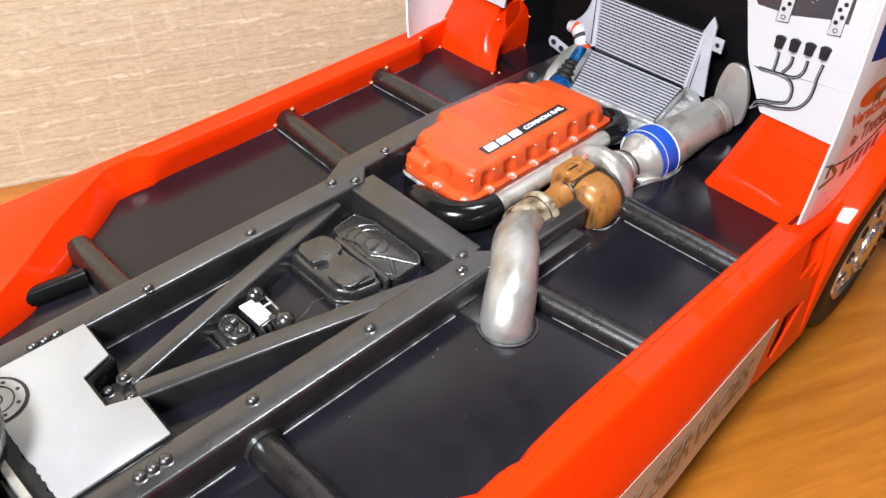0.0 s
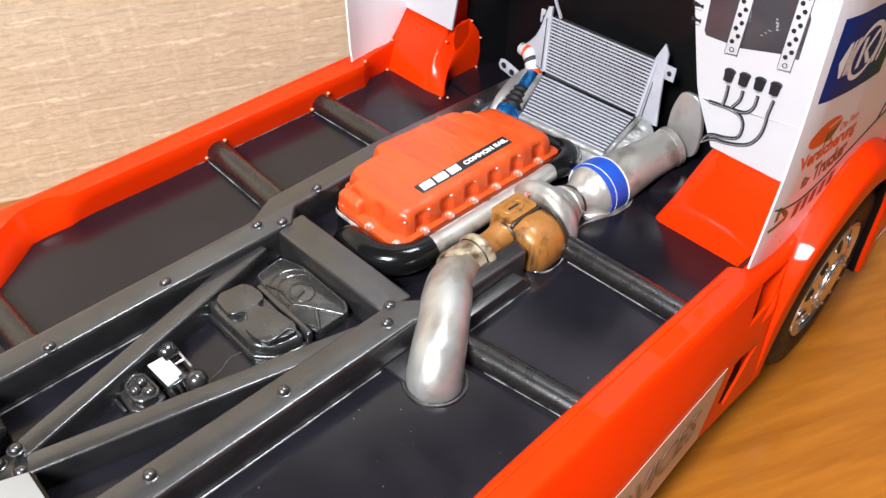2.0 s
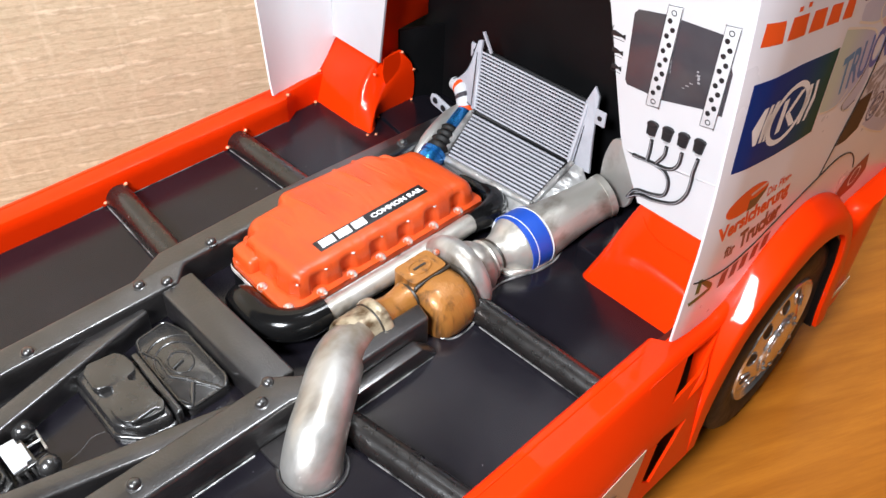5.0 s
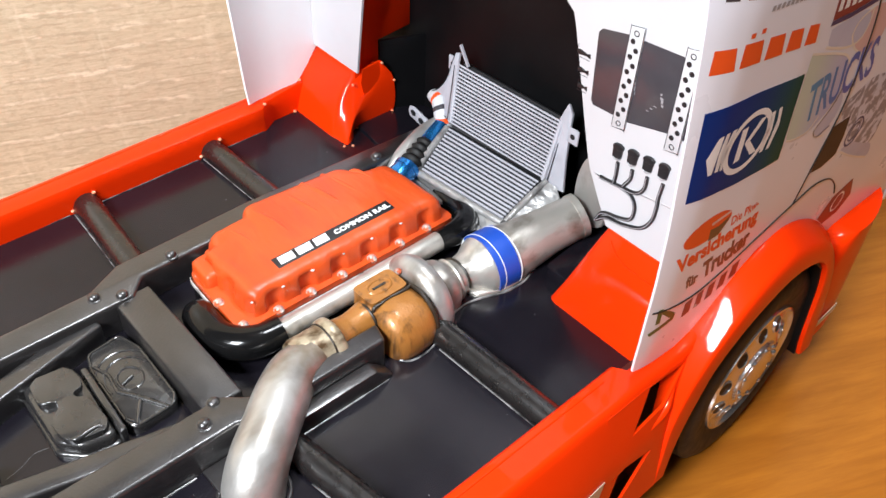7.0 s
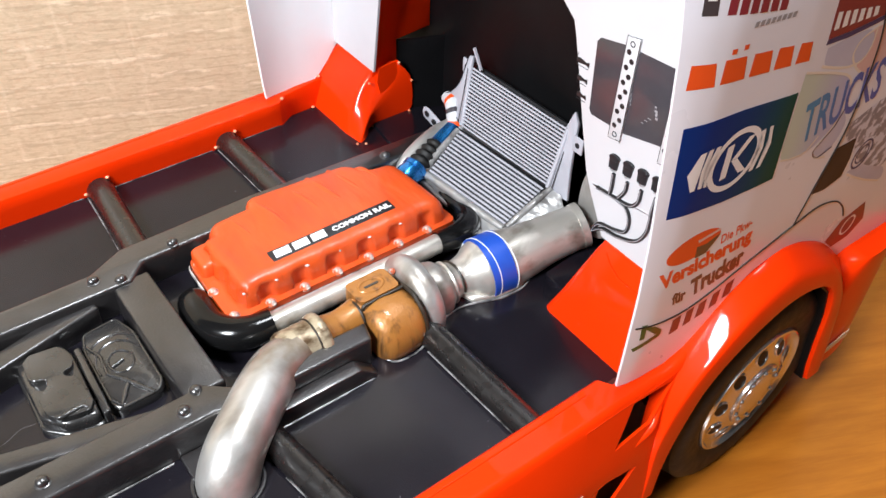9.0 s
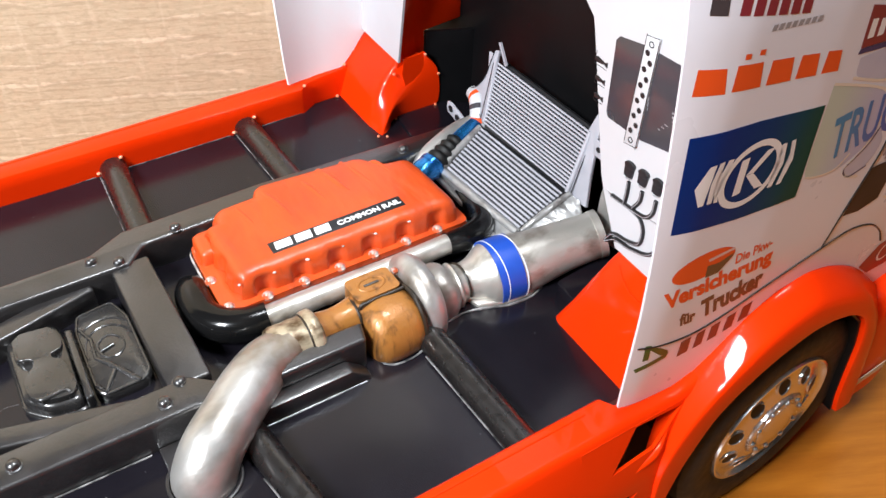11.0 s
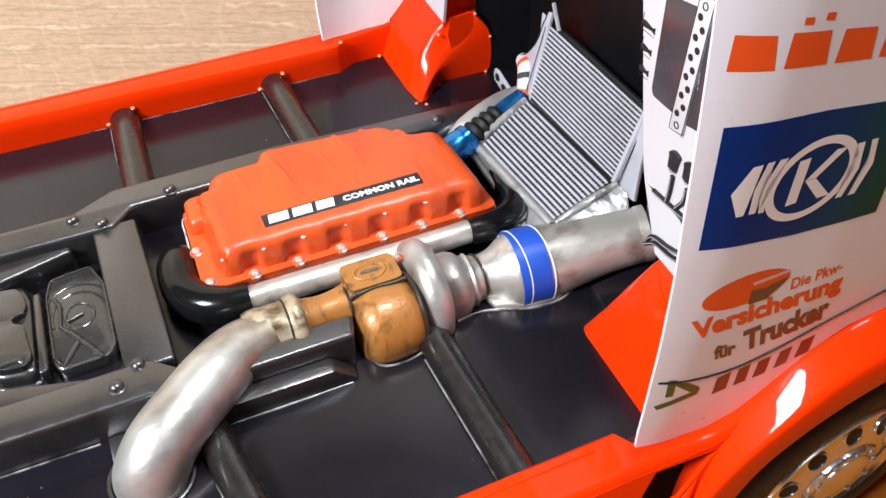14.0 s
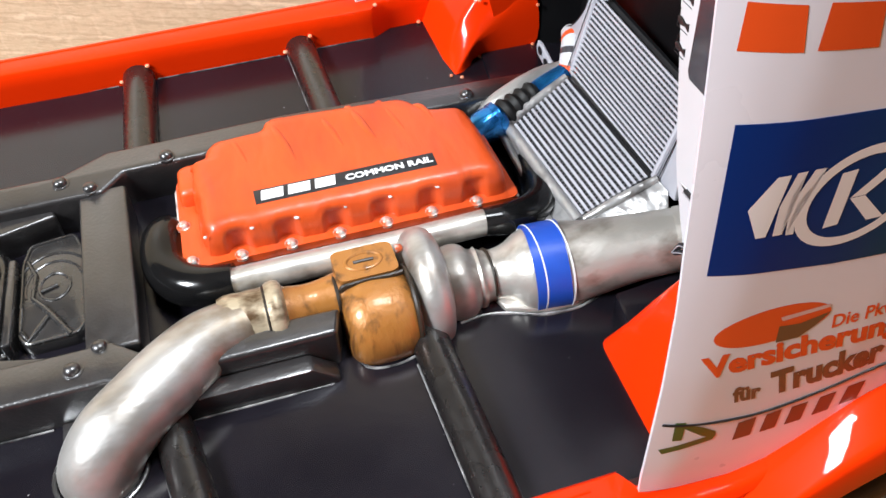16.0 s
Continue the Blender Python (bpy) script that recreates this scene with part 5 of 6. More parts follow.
for pts in ([(59.8, 129.0), (60.0, 124.7), (59.8, 121.6)], [(65.1, 129.4), (65.0, 126.0), (63.2, 122.4)], [(70.4, 130), (70.2, 125.6), (67.8, 122.6), (62.3, 121.6), (54.7, 120.7)],
            [(62.3, 121.6), (66.5, 120.8), (68.6, 117.7), (68.1, 112.9), (63.8, 110.6), (58.2, 108.9), (55.9, 104.6)], [(75.8, 130.8), (75.4, 125.3), (75.6, 122.3), (75.1, 117.0), (72.1, 112.1), (65.4, 109.1), (59.7, 107.9), (56.2, 104.8)]):
    cable = part("cable", sweep([(x, YB - 0.3, z, 0.62) for x, z in pts], seg=8, steps=6), PRINT_BLACK, rear, "black cable with a grey core line")
    part("core_line", sweep([(x, YB - 0.82, z, 0.15) for x, z in pts], seg=6, steps=6), PRINT_ASH, cable)
part("lower_fold", sweep([(52, YB + 0.4, 120.6, 0.4), (62, YB + 0.4, 122.0, 0.4), (80, YB + 0.4, 124.6, 0.4), (94, YB + 0.4, 127, 0.4)], seg=8, steps=3), WHITE_PRINT, rear)
# black wedge paints the shadow that the upper panel edge casts along the seam
part("seam_shadow", prism([(51.6, YB + 0.1, 120.5), (64.2, YB + 0.1, 122.3), (80.0, YB + 0.1, 124.3), (64.0, YB + 0.1, 121.7), (56, YB + 0.1, 119.6)], (0, 0.4, 0)), SEAM_DARK, rear, "dark seam with its cast shadow painted in")

# dark lining of the cab and the orange tunnel wall
T("cab_lining", prism([(-94, 158, FZ - 1), (-94, 158, 178), (93, 158, 178), (93, 158, FZ - 1)], (0, 2, 0)), CAB_DARK, "matt black cab lining")
T("cab_lining", box(-94, 94, 130, 160, 178, 180), CAB_DARK, "matt black cab lining")
T("cab_lining", box(52, 54, 146, 160, FZ - 1, 178), CAB_DARK, "matt black cab lining")
T("cab_lining", box(54, 93, 136, 138, 100, 178), CAB_DARK, "matt black cab lining")
T("tunnel_wall", prism([(-72, 130, 92), (-72, 141.8, 92), (-72, 141.8, 105.6), (-72, 158, 107), (-72, 158, 178), (-72, 130, 178)], (1.5, 0, 0), 0.3), ORANGE, "orange inner wall of the cab tunnel")
T("tunnel_wall", prism([(-71, 142, FZ), (-71, 142, 105.4), (-62, 158, 106.8), (-62, 158, FZ)], (1.5, 0, 0)), CAB_DARK, "matt black tunnel lining")
T("lining_step", prism([(-66.5, 127.4, FZ - 1), (-40, 124, FZ - 1), (-40, 158, FZ - 1), (-66.5, 158, FZ - 1)], (0, 0, 2.0), 0.4), FLOOR_BLACK, "black floor step beside the arch")
T("lining_step", prism([(42.2, 123.8, FZ - 1), (54, 122.5, FZ - 1), (54, 158, FZ - 1), (39, 158, FZ - 1)], (0, 0, 6.5), 0.8), FLOOR_BLACK, "black floor step beside the arch")


def arch(s, x0, x1, prof, lean, s_skew=0.0):
    """Orange cover over the front wheel: a slope towards the bay, a rounded edge and an inner wall."""
    rows = []
    z0 = prof[0][1]
    for dx, shrink, drop in ((0.0, 2.6, 4.0), (0.5, 1.3, 2.0), (1.6, 0.45, 0.7), (3.4, 0.0, 0.0), (12, 0, 0), (x1 - x0, 0, 0)):
        rows.append([(s * (min(x0 + dx + (z - z0) * lean, x1)), y + (shrink - s_skew * max(0.0, dx) * (1 - min(1.0, (z - z0) / 26))) * (1 if y < prof[-1][0] else 0), z - drop * min(1.0, max(0.0, (z - z0) / 8))) for y, z in prof])
    wall = [(s * (x0 + 0.2 + (z - z0) * lean), y + 2.5 * (1 if y < prof[-1][0] else 0), z - 3.9 * min(1.0, max(0.0, (z - z0) / 8))) for y, z in prof]
    return T("wheel_arch", merged(sheet(rows, 1.0), prism(wall, (s * 0.8, 0, 0))), ORANGE, "glossy orange inner wheel arch", angle=45)




def left_arch():
    """Orange cover over the left front wheel: a slope with a pointed foot that folds over into an upright inner wall."""
    outer = [(-96, 114.5, 72), (-96, 118, 81), (-96, 121.5, 87), (-96, 126, 92), (-96, 131.5, 95.5), (-96, 138, 97)]
    mid = [(-68, 114.6, 72), (-69, 118.8, 79.6), (-70.5, 122.8, 86), (-71.2, 127.4, 91.2), (-71.4, 132.2, 95.3), (-71.6, 138, 97.6)]
    fold = [(-58.6, 115.4, 72), (-61.5, 120.4, 77), (-64.2, 125.4, 81), (-66, 130.6, 84.6), (-66.8, 136, 88.5), (-68.4, 138.6, 97.6)]
    edge = [(-57.2, 117.8, 72), (-62.2, 122.4, 72), (-66.4, 126.8, 72), (-66.2, 144.8, 72.5), (-65.8, 145.6, 89), (-65.8, 139.4, 98.4)]
    lines = [smooth_path(p, 4) for p in (outer, mid, fold, edge)]
    rows = []
    for a, b, c, d in zip(*lines):
        a, b, c, d = (Vector(p) for p in (a, b, c, d))
        row = [a, a.lerp(b, 0.5), a.lerp(b, 0.9), b, b.lerp(c, 0.15), b.lerp(c, 0.55), b.lerp(c, 0.92), c.lerp(d, 0.05), c.lerp(d, 0.2), c.lerp(d, 0.6), d]
        rows.append([p.to_tuple() for p in row])
    top = T("wheel_arch", sheet(rows, 1.0), ORANGE, "glossy orange inner wheel arch with a folded foot", angle=70)
    part("inner_wall", prism([(-66.8, 127, 72), (-66.8, 146, 72), (-66.8, 146, 90), (-66.8, 140, 98.6), (-66.8, 131, 98.0), (-66.8, 130, 92), (-66.8, 132, 84)], (-1.0, 0, 0)), ORANGE, top)
    for x, y, z in ((-58.8, 115.0, 73.2), (-57.2, 118.0, 73.0), (-65.6, 126.6, 73.2), (-65.4, 144.6, 74.2), (-65.0, 145.4, 88.6), (-65.4, 139.4, 98.6), (-68.6, 127.4, 91.6)):
        part("glue_blob", lathe([(-0.4, 0.4), (0, 0.6), (0.35, 0.5), (0.55, 0.02)], "z", (x, y, z), 10), GLINT_GLUE, top)


left_arch()
arch(1, 49.5, 94.5, [(116.5, FZ - 1), (117, FZ + 1), (120.5, FZ + 10), (124.5, FZ + 20), (128, FZ + 27.5), (131.5, FZ + 32), (136, FZ + 34), (150, FZ + 35), (150, FZ - 1)], 0.26)
crease = T("arch_crease", sweep([(62, 128.0, FZ + 27.4, 0.3), (70, 126.0, FZ + 23.6, 0.3), (92, 126.2, FZ + 23.9, 0.3)], seg=8, steps=2), ORANGE)

# ---------------------------------------------------------------- fenders, front corner and vents
LIP = [(122, 28), (122.3, 40), (124.2, 52), (127.8, 63), (133, 74), (141, 82.5), (152, 89), (164, 93), (175, 92.5), (185, 88.5), (192.5, 81), (197, 68), (199.5, 52), (202, 38), (205, 28)]
OUTER = [(117, 28), (116.5, 42), (116, 58), (119, 71), (124.5, 81.2), (132, 90.0), (145, 102.9), (160, 108.9), (171, 107.8), (182, 103.0), (191, 97.2), (200, 89), (208, 80), (214, 60), (220, 28)]
ACROSS = ((0, 0.0), (0.25, 0.022), (0.5, 0.045), (0.75, 0.068), (0.87, 0.08), (0.95, 0.115), (0.99, 0.21), (1.0, 0.50), (1.0, 0.85), (0.97, 1.0))
CREST = ((0, 0.0), (0.25, 0.09), (0.5, 0.19), (0.75, 0.30), (0.87, 0.38), (0.95, 0.47), (0.99, 0.58), (1.0, 0.78), (1.0, 0.93), (0.97, 1.0))


def fender(s):
    rows = []
    for i, ((yl, zl), (yo, zo)) in enumerate(zip(LIP, OUTER)):
        xo = flank_x(yo, zo) if i < 4 else 99.6 if i == 4 else 98.2 if i == 5 else 97.2
        k = min(1.0, max(0.0, (i - 5) / 3))
        row = [(s * (xo - 6), yo, zo - (0.4 if i > 3 else 0)), (s * (xo - 0.4), yo, zo)]
        row += [(s * (xo + (105.4 - xo) * g + (0.15 if i > 4 else 0)), yo + (yl - yo) * t, zo + (zl - zo) * t) for t, g in [(p[1] * (1 - k) + q[1] * k, p[0]) for p, q in zip(ACROSS, CREST)]]
        row += [(s * 104.0, yl, zl - 0.2), (s * 99, yl + 0.4, zl - 0.4)]
        rows.append(row)
    fine = [smooth_path([r[a] for r in rows], 5) for a in range(len(rows[0]))]
    fine = [[tuple(fine[a][k]) for a in range(len(fine))] for k in range(len(fine[0]))]
    return T("fender", sheet(fine, 0.9), ORANGE, "glossy orange front fender", angle=50)


fend = fender(1)
fender(-1)
# side wall between skirt and fender with two dark slanting vents, in four-cornered patches (y, z)
WEB = (("corner_web", [(88, 82), (124.8, 82), (123.5, 80.4), (106.8, 81.2)]), ("corner_web", [(88, 82), (106.8, 81.2), (98.5, 68.5), (88, 67)]), ("corner_web", [(88, 67), (98.5, 68.5), (96.5, 56.5), (88, 55)]),
       ("corner_strut", [(98.5, 68.5), (113.5, 70), (109.5, 53.6), (96.5, 56.5)]), ("corner_strut", [(113.5, 70), (119.3, 71), (116.2, 58), (109.5, 53.6)]), ("corner_strut", [(113.5, 70), (123.5, 80.4), (124.8, 81.4), (119.3, 71)]),
       ("corner_strut", [(109.5, 53.6), (116.2, 58), (116.7, 42), (94.4, 34)]), ("corner_web", [(94.4, 34), (116.7, 42), (117.2, 27.5), (86, 27.5)]), ("corner_web", [(88, 55.2), (92.9, 55.2), (88.9, 39), (88, 39)]), ("corner_web", [(88, 39), (88.9, 39), (94.4, 34), (88, 27.5)]))
for name, (p, q, r, t) in WEB:
    rows = []
    for i in range(5):
        v = i / 4
        rows.append([])
        for k in range(5):
            u = k / 4
            y = (p[0] * (1 - u) + q[0] * u) * (1 - v) + (t[0] * (1 - u) + r[0] * u) * v
            z = (p[1] * (1 - u) + q[1] * u) * (1 - v) + (t[1] * (1 - u) + r[1] * u) * v
            rows[-1].append((flank_x(y, z) - (0.05 if y > 88.2 else 0.0), y, z))
    part(name, sheet(rows, 1.0), ORANGE, fend, angle=50)
# rounded ridges along the strut and beside the lower vent
part("strut_ridge", sweep([(102.3, 104, 62, 0.6), (102.4, 109, 64.5, 1.0), (102.2, 114.0, 67.4, 1.4), (101.2, 117, 71, 1.0), (100.2, 119, 75, 0.5)], seg=16), ORANGE, fend)
part("vent", box(88, 90, 80, 131, 2, 79), VENT_SHADE, fend, "backing board behind the skirt vents, coloured as shaded orange")
part("vent", box(90, 101, 118.5, 120, 20, 68), VENT_SHADE, fend)
part("wheel_well", prism([(60, y, z) for y, z in LIP], (1.5, 0, 0)), CAB_DARK, fend, "dark wheel well")
part("well_top", sheet([[(60, y, z - 0.6), (103.8, y, z - 0.6)] for y, z in LIP], 0.6), CAB_DARK, fend)
# front corner
front = T("front_corner", loft([[(x, y, z) for x, y in rounded(((88, y0), (103.6, y0), (103.4, 228), (97, 246), (60, 262), (60, y0)), 9)] for z, y0 in ((28, 206), (40, 202.5), (54, 200.5), (68, 199), (76, 204), (81, 207), (83, 212))]), ORANGE, "glossy orange front corner of the body", angle=50)
part("sill_label", prism([(103.9, 208, 35), (103.9, 226, 38), (103.9, 226, 41.5), (103.9, 208, 38)], (0.25, 0, 0)), LABEL_PALE, front, "pale sill print")

# ---------------------------------------------------------------- wheels
def wheel(x, y, z, steer, s):
    hub_m = at(x, y, z - TABLE_Z, 0, 0, steer)
    w = tagged(new("front_wheel", mesh_of("tyre", lathe([(-26, 27), (-26, 36), (-24, 39.4), (-18, 40.3), (-5, 40.3), (-1.2, 39.6), (0.4, 37.4), (1.1, 33.5), (0.8, 29.4), (0.2, 27.2), (-0.4, 26.0), (-4, 25.4)], "x", seg=64), RUBBER)), "black rubber tyre on a chrome rim with round holes")
    w.parent = truck
    w.matrix_basis = hub_m
    # rim lip, then a disc that stands out again towards the hub
    seg = 96
    bm = bmesh.new()
    prof = [(-0.6, 25.9), (0.7, 25.5), (0.8, 24.9), (0.2, 24.4), (-0.9, 23.8), (-1.2, 23.0), (-0.6, 21.2), (0.4, 17.9), (1.2, 14.7), (1.5, 13.6), (1.5, 12.6), (0.6, 12.0)]
    rings = [[bm.verts.new((px, r * math.cos(2 * math.pi * k / seg), r * math.sin(2 * math.pi * k / seg))) for k in range(seg)] for px, r in prof]
    for a, b in zip(rings, rings[1:]):
        for k in range(seg):
            bm.faces.new((a[k], a[(k + 1) % seg], b[(k + 1) % seg], b[k]))
    cap_v = bm.verts.new((0.4, 0, 0))
    for k in range(seg):
        bm.faces.new((rings[-1][k], rings[-1][(k + 1) % seg], cap_v))
    part("rim", bm, CHROME, w, "chrome truck rim", 50)
    for k in range(10):
        a = math.radians(95 + 36 * k)
        m = Matrix.Translation((0.0003, 0.0185 * math.cos(a), 0.0185 * math.sin(a))) @ Matrix.Rotation(a, 4, "X") @ Matrix.Rotation(radians(15), 4, "Z")
        placed("hand_hole", HAND_HOLE, m, w)
        placed("hole_edge", HOLE_EDGE, m, w)
    part("hub_ring", lathe([(0.6, 12.2), (2.2, 12.0), (2.6, 11.5), (2.5, 9.2), (1.8, 8.8)], "x", seg=40), PITTED, w, "pitted chrome hub ring")
    for k in range(10):
        a = 2 * math.pi * (k + 0.4) / 10
        placed("wheel_nut", WHEEL_NUT, Matrix.Translation((0.0024, 0.0106 * math.cos(a), 0.0106 * math.sin(a))), w)
    part("hub_cap", lathe([(1.2, 9.2), (2.6, 8.9), (3.0, 8.1), (3.2, 6.0), (3.3, 0.02)], "x", seg=40), CHROME, w)
    return w


HAND_HOLE = mesh_of("hand_hole", lathe([(-0.5, 2.75), (0.12, 2.75), (0.12, 0.02)], "x", seg=20), CAB_DARK)
HOLE_EDGE = mesh_of("hole_edge", lathe([(-0.5, 2.7), (0.3, 2.75), (0.42, 3.0), (0.25, 3.25), (-0.4, 3.4)], "x", seg=20), CHROME)
WHEEL_NUT = mesh_of("wheel_nut", lathe([(-0.6, 1.0), (0.5, 1.0), (0.9, 0.7), (1.1, 0.02)], "x", seg=8), PITTED)
wheel(102.0, 169.6, 44.3, 3, 1)
wheel(-102.0, 169.6, 44.3, 183, 1)
for s in (-1, 1):
    rear_axle_y = -125
    rw = T("rear_wheel", lathe([(-20, 25), (-20, 37), (-17, 39.5), (17, 39.5), (20, 37), (20, 25)], "x", (s * 76, rear_axle_y, 43.5), 48), RUBBER, "black rubber rear tyre")

# ---------------------------------------------------------------- prints on the cab side
def on_side(y, z, lift=0.35):
    return (panel_x(z, y) + lift * 0.2, y, z)


def decal(name, pts, mat, lift=0.3, parent=None, label="", cut=6):
    """A flat print that follows the panel: an outline in y, z, with a thin body."""
    fine = []
    for i in range(len(pts)):
        a, b = np.array(pts[i], float), np.array(pts[(i + 1) % len(pts)], float)
        n = max(1, min(cut, int(np.linalg.norm(b - a) / 8)))
        fine += [tuple(a + (b - a) * k / n) for k in range(n)]
    bm = shape([(0.0, y, z) for y, z in fine], [list(range(len(fine)))])
    bmesh.ops.triangulate(bm, faces=bm.faces[:])
    span = max(max(p[k] for p in pts) - min(p[k] for p in pts) for k in (0, 1))
    for k in range(2 if span > 14 else 1 if min(p[0] for p in pts) < 116 else 0):
        long = [e for e in bm.edges if e.calc_length() > (3.0 if span > 14 else 1.2)]
        if long:
            bmesh.ops.subdivide_edges(bm, edges=long, cuts=2, use_grid_fill=True)
            bmesh.ops.triangulate(bm, faces=[f for f in bm.faces if len(f.verts) > 4])
    for v in bm.verts:
        v.co = on_side(v.co.y, v.co.z, lift)
    return part(name, bm, mat, parent or cab, label, 4)


# maker's flag with a ringed mark and chevrons
top = [(100.8, 176.7), (119.6, 175.6), (139.0, 173.2)]
low = [(102.9, 150.3), (122.0, 147.6), (141.6, 146.4)]
rows = []
for i in range(13):
    v = i / 12
    rows.append([])
    for k in range(31):
        u = k / 30 * 2
        a, f = min(int(u), 1), u - min(int(u), 1)
        (ty0, tz0), (ty1, tz1), (ly0, lz0), (ly1, lz1) = top[a], top[a + 1], low[a], low[a + 1]
        ty, tz, ly, lz = ty0 + (ty1 - ty0) * f, tz0 + (tz1 - tz0) * f, ly0 + (ly1 - ly0) * f, lz0 + (lz1 - lz0) * f
        rows[-1].append(on_side(ly + (ty - ly) * v, lz + (tz - lz) * v, 0.3))
flag = part("flag_print", sheet(rows, 0.05), PRINT_BLUE, cab, "dark blue and green flag print with a white ring", 60)


def ellipse(cy, cz, ry, rz, n=40):
    return [(cy + ry * math.cos(2 * math.pi * k / n), cz + rz * math.sin(2 * math.pi * k / n)) for k in range(n)]


def ring_print(name, cy, cz, ry, rz, w, mat, parent, lift=0.65):
    o, i = ellipse(cy, cz, ry, rz), ellipse(cy, cz, ry - w, rz - w)
    n = len(o)
    vs = [on_side(y, z, lift) for y, z in o + i]
    return part(name, shape(vs, [[k, (k + 1) % n, n + (k + 1) % n, n + k] for k in range(n)]), mat, parent)


ring_print("ring", 121.6, 160.9, 8.9, 9.1, 1.7, PRINT_WHITE, flag)
for pts in ([(105.6, 162.4), (108.2, 167.6), (110.0, 167.6), (109.4, 156.8), (108.0, 156.8)], [(110.8, 167.7), (112.2, 167.7), (110.9, 162.2), (111.8, 156.6), (110.4, 156.7), (109.9, 162.2)], [(113.2, 167.7), (114.8, 167.6), (112.4, 161.8), (113.6, 156.2), (112.4, 156.3), (111.4, 161.8)],
            [(129.0, 166.4), (130.4, 166.4), (131.6, 160.4), (130.4, 154.2), (129.0, 154.2), (130.3, 160.4)], [(131.8, 166.4), (133.1, 166.4), (134.5, 160.4), (133.2, 154.0), (131.8, 154.0), (133.2, 160.4)],
            [(117.9, 156.0), (117.5, 166.0), (119.7, 166.2), (120.1, 156.2)], [(120.3, 161.0), (124.7, 166.4), (127.1, 166.4), (122.5, 161.0)], [(120.3, 160.9), (122.5, 160.9), (127.1, 155.8), (124.5, 155.8)]):
    decal("mark", pts, PRINT_WHITE, 0.65, flag)

def side_word(text, p0, p1, top, mat, weight, lift=0.3, cap=0.69):
    """A printed word from p0 to p1 along its foot line, its capitals reaching up to top (above p0)."""
    cu = bpy.data.curves.new("print_word", "FONT")
    cu.body, cu.size, cu.extrude, cu.offset, cu.resolution_u = text, 1.0, 0.002, weight, 3
    tmp = bpy.data.objects.new("print_word", cu)
    scene.collection.objects.link(tmp)
    bpy.context.view_layer.update()
    me = bpy.data.meshes.new_from_object(tmp.evaluated_get(bpy.context.evaluated_depsgraph_get()))
    bpy.data.objects.remove(tmp)
    x0, x1 = min(v.co.x for v in me.vertices), max(v.co.x for v in me.vertices)
    for v in me.vertices:
        u, w = (v.co.x - x0) / (x1 - x0), v.co.y / cap
        v.co = on_side(p0[0] + u * (p1[0] - p0[0]) + w * (top[0] - p0[0]), p0[1] + u * (p1[1] - p0[1]) + w * (top[1] - p0[1]), lift + v.co.z)
    me.transform(Matrix.Scale(MM, 4))
    me.materials.clear()
    me.materials.append(mat)
    ob = new("print_word", me)
    ob.parent = holder(cab)
    return ob


# orange name print: five slanting blocks, the second with two dots
for y0, w0, z0, h in ((98.7, 7.4, 186.8, 5.9), (107.6, 7.6, 185.9, 5.9), (116.8, 7.0, 184.8, 5.7), (125.2, 6.2, 183.8, 5.5), (133.0, 5.4, 182.8, 5.3)):
    decal("name_block", [(y0, z0), (y0 - 0.2, z0 + h), (y0 + w0 - 1.2, z0 + h - 0.9), (y0 + w0, z0 - 0.9)], PRINT_RED, 0.3, label="red-orange name print")
for y in (108.6, 112.2):
    decal("name_dot", [(y, 192.8), (y - 0.1, 194.0), (y + 1.4, 193.8), (y + 1.5, 192.6)], PRINT_RED, 0.3)
# insurer's print: oval, then readable words
oval = decal("oval_print", [(116.8 + 9.6 * math.cos(2 * math.pi * k / 36), 135.2 + 4.5 * math.sin(2 * math.pi * k / 36)) for k in range(36)], PRINT_RED, 0.3, label="red oval print")
decal("mark", [(118.6, 130.2), (118.0, 134.5), (121.6, 134.0), (126.4, 135.4), (124.9, 132.8), (122.6, 130.2)], PRINT_BROWN, 0.5, oval)
decal("mark", [(118.2, 135.8), (117.6, 136.9), (125.6, 137.5), (126.0, 136.6)], PRINT_PINK, 0.5, oval)
side_word("Die Pkw-", (128.2, 130.5), (140.4, 131.0), (127.4, 133.9), PRINT_RED, 0.02)
side_word("Versicherung", (107.9, 124.3), (143.0, 124.4), (106.3, 129.9), PRINT_RED, 0.045)
side_word("f\u00fcr", (115.6, 114.1), (120.9, 113.7), (114.4, 118.7), PRINT_BROWN, 0.045)
side_word("Trucker", (122.8, 113.5), (143.4, 115.6), (120.6, 120.7), PRINT_BROWN, 0.05)
# green mark and inspector's name blocks
mark = decal("green_mark", [(106.6, 104.8), (106.0, 111.2), (108.0, 110.7), (108.4, 104.5)], PRINT_GREEN, 0.3, label="green angle mark")
decal("mark_arm", [(106.2, 111.1), (111.5, 107.8), (114.8, 104.8), (115.0, 102.8), (112.4, 104.2), (107.9, 108.8)], PRINT_GREEN, 0.35, mark)
decal("mark_foot", [(115.1, 104.0), (114.8, 102.0), (105.6, 100.5), (104.6, 102.3)], PRINT_GREEN, 0.4, mark)
for y0, w0 in ((118.9, 3.9), (124.2, 3.4), (129.0, 3.6), (134.2, 3.7), (139.4, 4.0)):
    z0 = lerp([(118.9, 99.4), (130, 100.3), (143, 103.0)], y0)
    decal("name_block", [(y0 + 0.4, z0), (y0, z0 + 6.4), (y0 + w0 - 0.6, z0 + 6.9), (y0 + w0, z0 + 0.4)], NAME_BROWN, 0.3, label="dark brown name print")
